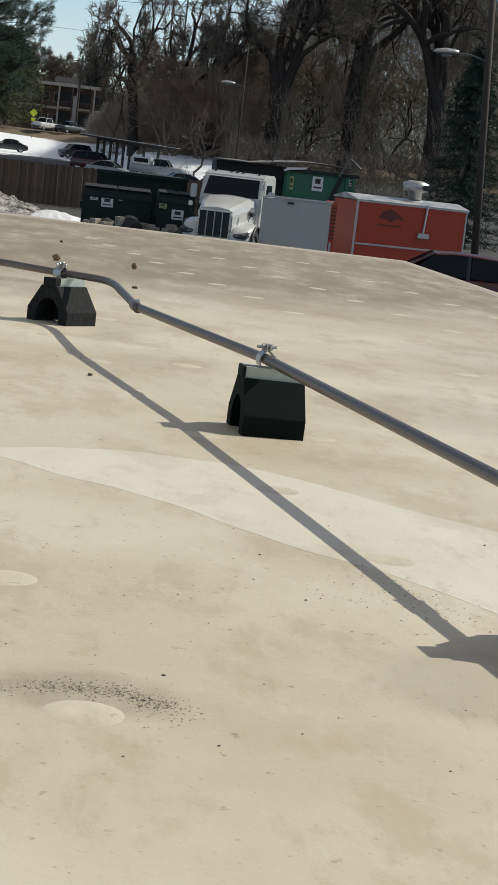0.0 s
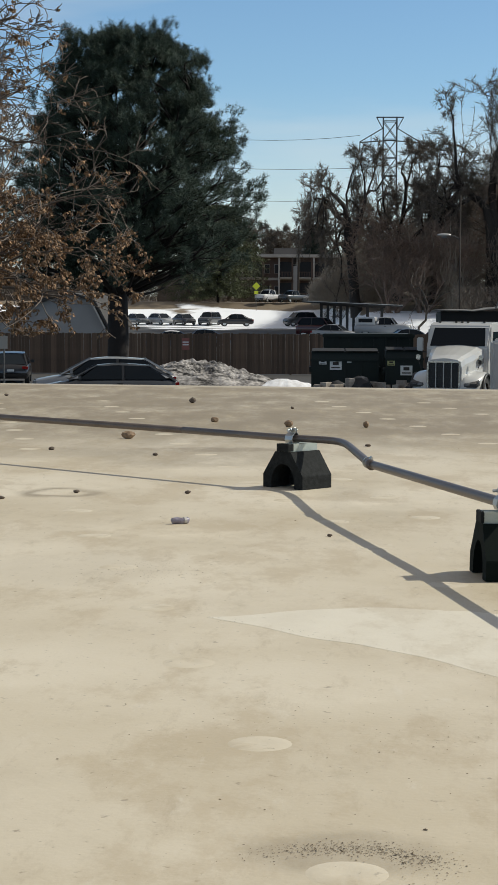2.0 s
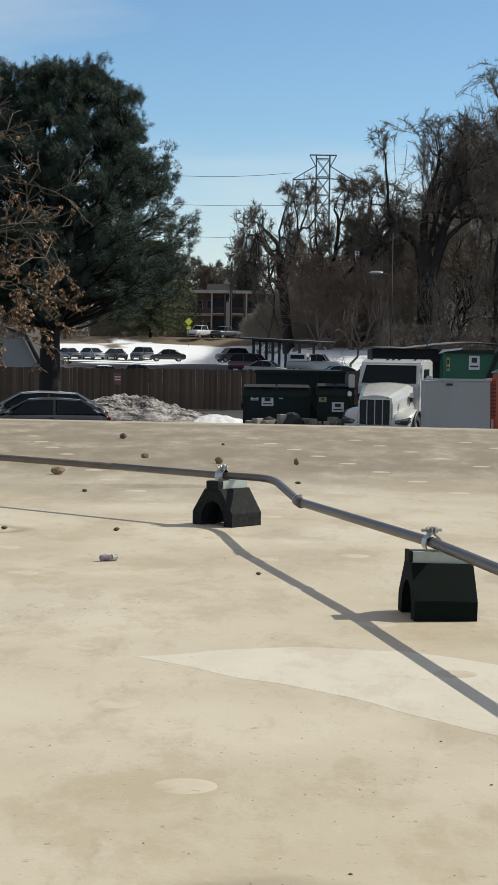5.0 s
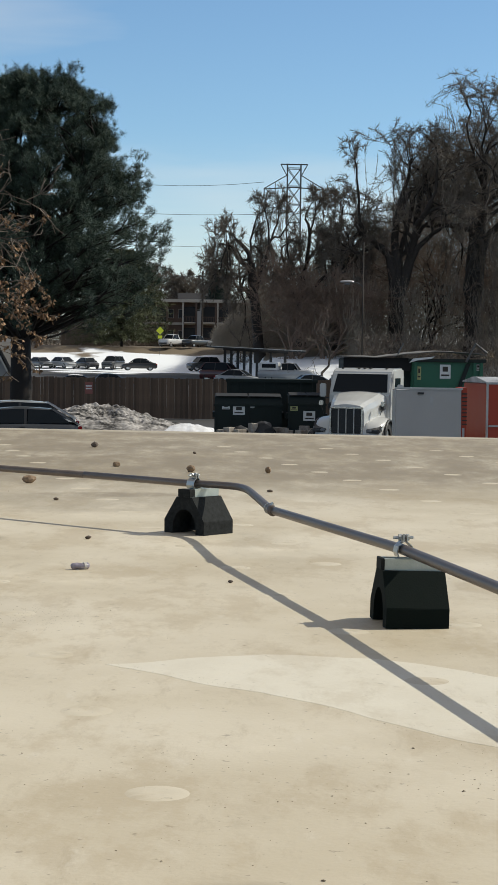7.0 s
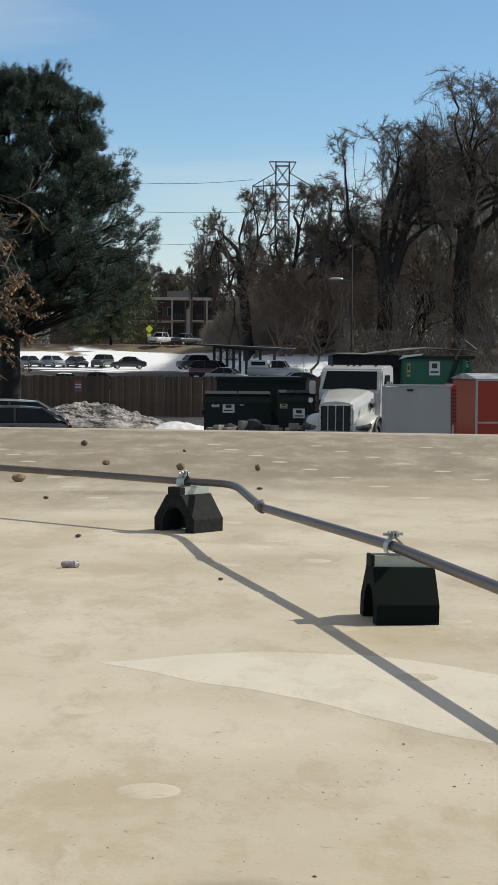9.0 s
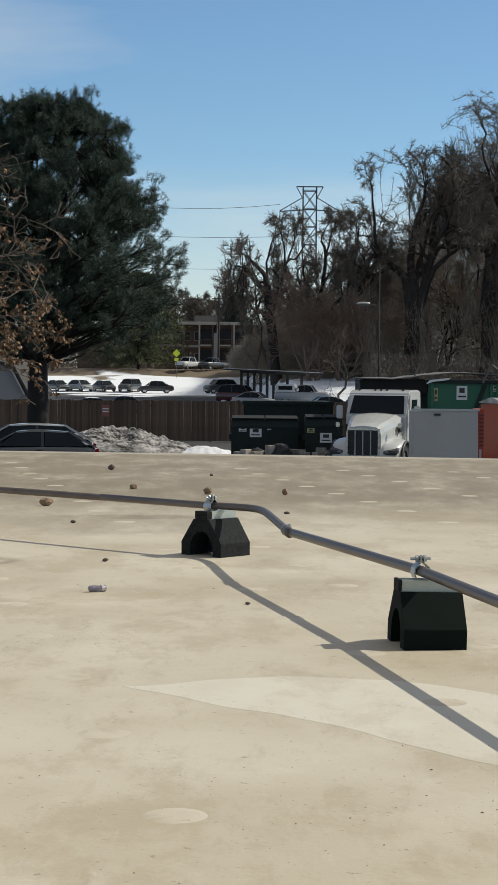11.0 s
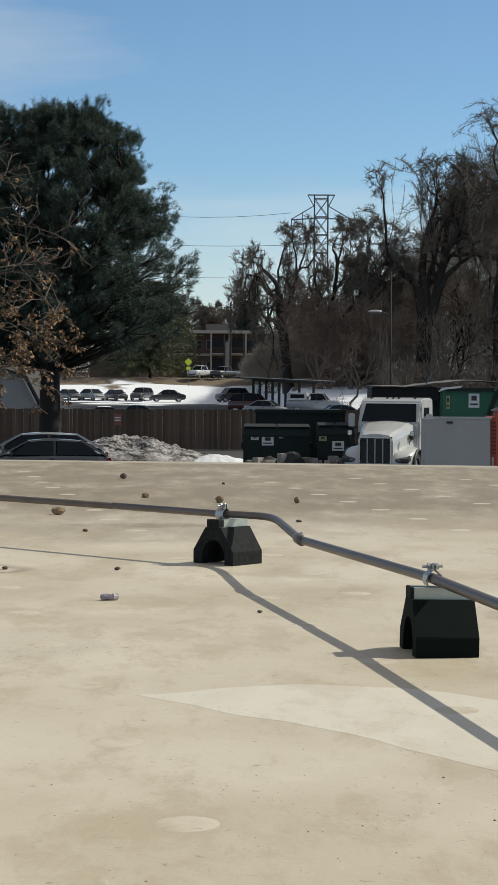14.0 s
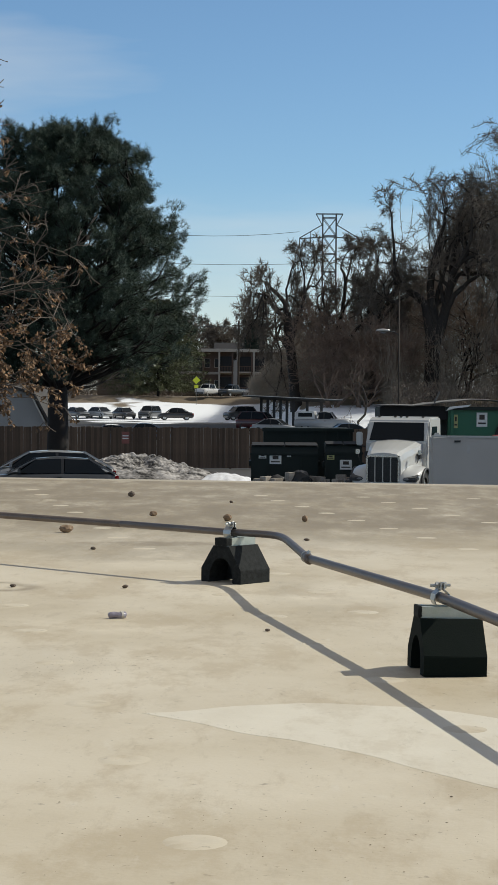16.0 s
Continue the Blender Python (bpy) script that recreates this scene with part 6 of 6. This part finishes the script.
def thicket():
    """Far woods that close the view behind the cottonwoods: many thin uneven twigs, and upright suckers before them."""
    r = random.Random(77)
    verts, faces, spots = [], [], []
    for k in range(190000):
        x, y = r.uniform(-1, 68), r.uniform(246, 290)
        cap = 7.5 + 4.5 * noise.noise(Vector((x * 0.13, y * 0.1, 0))) + 3.0 * noise.noise(Vector((x * 0.5, 1, 0))) + 4.0 * smooth((x - 8) / 6) + 6.5 * smooth((x - 17) / 7) + 13.0 * smooth((x - 23) / 8)
        cap *= 0.25 + 0.75 * smooth((x + 1) / 7)
        z = cap * (1.05 - abs(r.gauss(0, 0.45)) - 0.25 * r.random() if k % 2 else r.random() ** 1.3) + 0.3
        if z < 0:
            z = cap * r.random()
        t, a = r.gauss(0, 0.7), r.uniform(0, 6.28)
        spots.append((Vector((x, y, z)), Vector((math.sin(t) * math.cos(a), math.sin(t) * math.sin(a), math.cos(t)))))
    cone_twigs(r, spots, verts, faces, 1.5, 0.026)
    spots = []
    for _ in range(80):
        # clumps of suckers that fan out from the ground
        x, y, h = r.uniform(11, 66), r.uniform(219, 246), r.uniform(4, 10)
        for _ in range(150):
            t, a = abs(r.gauss(0, 0.3)), r.uniform(0, 6.28)
            d = Vector((math.sin(t) * math.cos(a), math.sin(t) * math.sin(a), math.cos(t)))
            spots.append((Vector((x, y, ground_z(x, y))) + d * h * r.random() ** 1.4, (d + Vector((r.gauss(0, 0.2), r.gauss(0, 0.2), 0.2))).normalized()))
    cone_twigs(r, spots, verts, faces, 2.0, 0.026)
    tagged(mesh_from("far_thicket", verts, faces, M_THICKET), "dense dark brown thicket of bare twigs behind the trees", "thicket", kind="stuff")


thicket()


def needle_tufts(r, spots, size, n, thin=0.05):
    """Brushes of thin needles along short shoots at the given spots."""
    verts, faces = [], []
    for p, out in spots:
        axis = (out + Vector((r.gauss(0, 0.35), r.gauss(0, 0.35), r.gauss(0.15, 0.3)))).normalized()
        for _ in range(n):
            side = Vector((r.gauss(0, 1), r.gauss(0, 1), r.gauss(0, 1)))
            side = (side - axis * side.dot(axis)).normalized()
            d = (axis * r.uniform(0.25, 1.1) + side).normalized()
            o = p + axis * size * r.uniform(-0.6, 0.8)
            ln = size * r.uniform(0.65, 1.15)
            s = d.orthogonal().normalized() * ln * thin
            s.rotate(Matrix.Rotation(r.uniform(0, 6.28), 3, d))
            f = len(verts)
            verts += [o - s, o + s, o + d * ln]
            faces.append((f, f + 1, f + 2))
    return verts, faces


def pine():
    r = random.Random(9)
    e = empty("pine_tree", pose(-7.55, 70, LOT), "large dark green pine with a rounded crown and dark trunk", "tree")
    lines, spots = [], []
    trunk = [Vector((0, 0, -0.2)), Vector((0.02, 0, 2)), Vector((0.0, 0, 4.2)), Vector((0.15, 0, 6.4)), Vector((0.3, 0, 7.8))]
    lines.append((trunk, [0.44, 0.4, 0.36, 0.3, 0.22], 5))
    # the trunk forks into rising leaders
    leaders = []
    for tip, z0, rad in (((-2.2, 0.4, 12.3), 6.8, 0.17), ((-0.4, -0.8, 13.2), 7.6, 0.18), ((1.3, 0.6, 12.9), 7.8, 0.18), ((2.9, -0.2, 11.4), 7.2, 0.14)):
        a = Vector((0.2, 0, z0))
        b = Vector(tip)
        m1 = a.lerp(b, 0.35) + Vector((0.28 * (b.x - a.x), 0, -0.2))
        m2 = a.lerp(b, 0.7) + Vector((0.12 * (b.x - a.x), 0, 0.1))
        leaders.append([a, m1, m2, b])
        lines.append(([a, m1, m2, b], [rad, rad * 0.8, rad * 0.5, 0.03], 4))
    spine = [trunk] + leaders

    def half_width(h):
        # the crown's outline: broad below, a rounded dome above
        prof = ((3.4, 3.2), (4.4, 4.8), (5.2, 5.2), (7.1, 5.3), (8.6, 5.0), (9.7, 4.3), (10.9, 3.7), (12.0, 3.1), (12.9, 2.3), (13.6, 0.8))
        for (h0, w0), (h1, w1) in zip(prof, prof[1:]):
            if h <= h1:
                return w0 + (w1 - w0) * max(0, h - h0) / (h1 - h0)
        return 0.4

    for k in range(430):
        h = 4.1 + 9.2 * ((k + r.random()) / 430) ** 0.95
        a = k * 2.399 + r.uniform(-0.4, 0.4)
        reach = half_width(h) * (r.uniform(0.6, 0.95) if k % 4 else r.uniform(0.2, 0.6)) * (1.0 if math.cos(a) > 0 else 0.9)
        end = Vector((0.25 + reach * math.cos(a), reach * math.sin(a), h))
        # from the nearest point of trunk or leader that lies below the end
        best, p = 1e9, None
        for line in spine:
            for q0, q1 in zip(line, line[1:]):
                for f in (0.15, 0.45, 0.75, 1.0):
                    q = q0.lerp(q1, f)
                    gap = abs(end.z - (0.5 + 0.22 * reach) - q.z) * 1.6 + (Vector((end.x - q.x, end.y - q.y, 0))).length
                    if q.z > 3.6 and q.z < end.z + 0.6 and gap < best:
                        best, p = gap, q
        if p is None:
            continue
        d = end - p
        sub, tips = [], []
        grow(r, p, d, d.length * 0.86, 0.02 + 0.014 * d.length, 2, sub, -0.03, 0.24, (3, 4), 0.32, (0.45, 1.0), 0.85, tips, 6, 0.012)
        if min(t.z for t in tips) < 3.8:
            continue
        lines += [(pts, rad, dd + 1) for pts, rad, dd in sub]
        for t in tips:
            for _ in range(2):
                o = t + Vector((r.gauss(0, 0.12), r.gauss(0, 0.12), r.gauss(0.04, 0.09)))
                spots.append((o, (d.normalized() * 0.5 + Vector((0.3 * math.cos(a), 0.3 * math.sin(a), 0.55))).normalized()))
    branch_mesh("trunk", lines[:1], M_PBARK, e, thick=12)
    branch_mesh("bough", lines[1:], M_PBARK, e)
    v, f = needle_tufts(r, spots, 0.2, max(16, int(1050000 / len(spots))), 0.026)
    tagged(mesh_from("crown", v, f, M_NEEDLE, e, "tufts of long dark needles"), kind="stuff")


pine()


def spruce(x, y, h, seed, w, label, base=GROUND, needles=None, first=0.5, round_top=0.85, step=0.34, needle=0.36):
    r = random.Random(seed)
    e = empty("spruce_tree", pose(x, y, base), label, "tree")
    branch_mesh("trunk", [([Vector((0, 0, -0.1)), Vector((0, 0, h * 0.6)), Vector((0, 0, h))], [0.25, 0.15, 0.03], 5)], M_PBARK, e)
    spots, lines = [], []
    z = first
    while z < h - 0.2:
        rad = w * (1 - z / h) ** round_top
        for k in range(9):
            a = r.uniform(0, 6.28)
            d = Vector((math.cos(a), math.sin(a), -0.12))
            q = rad * r.uniform(0.75, 1.1)
            lines.append(([Vector((0, 0, z)), Vector((0, 0, z)) + d * q], [0.03, 0.008], 1))
            for t in range(1, 9):
                spots.append((Vector((0, 0, z)) + d * q * t / 8 + Vector((r.gauss(0, 0.1), r.gauss(0, 0.1), r.gauss(-0.03, 0.06))), d))
        z += step
    tagged(branch_mesh("bough", lines, M_PBARK, e), kind="stuff")
    v, f = needle_tufts(r, spots, needle, 16, 0.06)
    tagged(mesh_from("crown", v, f, needles or M_SPRUCE, e), kind="stuff")


spruce(21.2, 106, 11.5, 4, 4.0, "dark spruce standing behind the lamp pole")
spruce(28.5, 116, 12.0, 5, 3.4, "dark spruce behind the lot")
spruce(-0.9, 365, 15.0, 6, 4.5, "dark conifer behind the apartment block", ground_z(-0.9, 365), None, 3.0, 0.5, 0.5, 0.8)
spruce(-16.0, 297, 15.5, 7, 9.5, "broad olive-green conifer by the snowy street", ground_z(-16, 297), M_OLIVE, 1.4, 0.42, 0.32, 0.7)


def leafy_tree():
    """Nearer tree with many fine pale twigs and dry brown leaves still hanging."""
    r = random.Random(14)
    e = empty("brown_leaf_tree", pose(-9.45, 42, LOT), "bare tree with pale twigs and clusters of dry brown leaves", "tree")
    lines, tips = [], []
    trunk = [Vector((0, 0, -0.2)), Vector((0.1, 0, 1.2)), Vector((0.3, 0, 2.6)), Vector((0.4, 0.1, 4.5)), Vector((0.3, 0, 6.5)), Vector((0.5, 0, 8.5))]
    lines.append((trunk, [0.2, 0.17, 0.15, 0.11, 0.08, 0.04], 5))
    for k in range(115):
        z = 2.7 + 7.3 * k / 115
        a = r.uniform(-1.3, 1.3) if k % 3 else r.uniform(1.8, 4.4)
        i = max(j for j in range(len(trunk)) if trunk[j].z <= z)
        p = trunk[i].lerp(trunk[min(i + 1, 5)], 0.5)
        d = Vector((math.cos(a), 0.8 * math.sin(a), r.uniform(0.15, 0.75)))
        t = []
        grow(r, p, d, (1.9 + 2.7 * r.random() ** 2.2) * (1.0 if z < 5 else 0.75), 0.05, 3, lines, 0.03 if z < 6.5 else 0.0, 0.62, (3, 5), 0.46, (0.3, 1.0), 0.85, t, 8, 0.01)
        tips += [(q, z) for q in t]
    lines = lines[:1] + [q for q in lines[1:] if min(p.z for p in q[0]) > 2.6]
    branch_mesh("bough", [q for q in lines if q[2] >= 2], M_PALE, e)
    tagged(branch_mesh("twig_mass", [q for q in lines if q[2] < 2], M_PALE, e), kind="stuff")
    verts, faces = [], []
    for q, z in tips:
        dense = 0.9 if q.z < 5.0 else (0.3 if q.z < 6.4 else 0.05)
        if r.random() > dense:
            continue
        for _ in range(r.randint(4, 8) if q.z > 2.7 else 0):
            d = Vector((r.gauss(0, 0.9), r.gauss(0, 0.6), -1)).normalized()
            ln = r.uniform(0.06, 0.13)
            s = d.orthogonal().normalized()
            s.rotate(Matrix.Rotation(r.uniform(0, 6.28), 3, d))
            c = d.cross(s) * ln * 0.18
            s = s * ln * 0.36
            o = q + Vector((r.gauss(0, 0.04), r.gauss(0, 0.04), r.gauss(0, 0.03)))
            f = len(verts)
            verts += [o, o + d * ln * 0.45 + s, o + d * ln, o + d * ln * 0.45 - s, o + d * ln * 0.5 + c]
            faces += [(f, f + 1, f + 4), (f + 1, f + 2, f + 4), (f + 2, f + 3, f + 4), (f + 3, f, f + 4)]
    tagged(mesh_from("foliage", verts, faces, M_DRYLEAF, e, "curled dry brown leaves"), kind="stuff")


leafy_tree()


def brush():
    """Low shrubs along the far edge of the snow."""
    r = random.Random(41)
    verts, faces = [], []
    for k in range(60000):
        x, y = (r.uniform(15, 75), r.uniform(203, 212)) if k > 45000 else (r.uniform(-75, -11), r.uniform(299, 326)) if r.random() < 0.9 else (r.uniform(-11, 2), r.uniform(296, 300))
        b = 3.4 + 4.5 * noise.noise(Vector((x * 0.13, y * 0.05, 0))) if x < -11 else (4.6 if x > 14 else 0.7)
        p = Vector((x, y, ground_z(x, y) + r.random() * b))
        d = Vector((r.gauss(0, 0.7), r.gauss(0, 0.4), r.gauss(0.7, 0.5))).normalized() * r.uniform(0.35, 0.9)
        f = len(verts)
        verts += [p + Vector((0.035, 0, 0)), p - Vector((0.035, 0, 0)), p + d, p + Vector((0, 0.035, 0))]
        faces += [(f, f + 1, f + 2), (f, f + 3, f + 2), (f + 1, f + 3, f + 2)]
    tagged(mesh_from("far_brush", verts, faces, M_TWIG), "low dry brush along the far snowy street", "brush", kind="stuff")


brush()
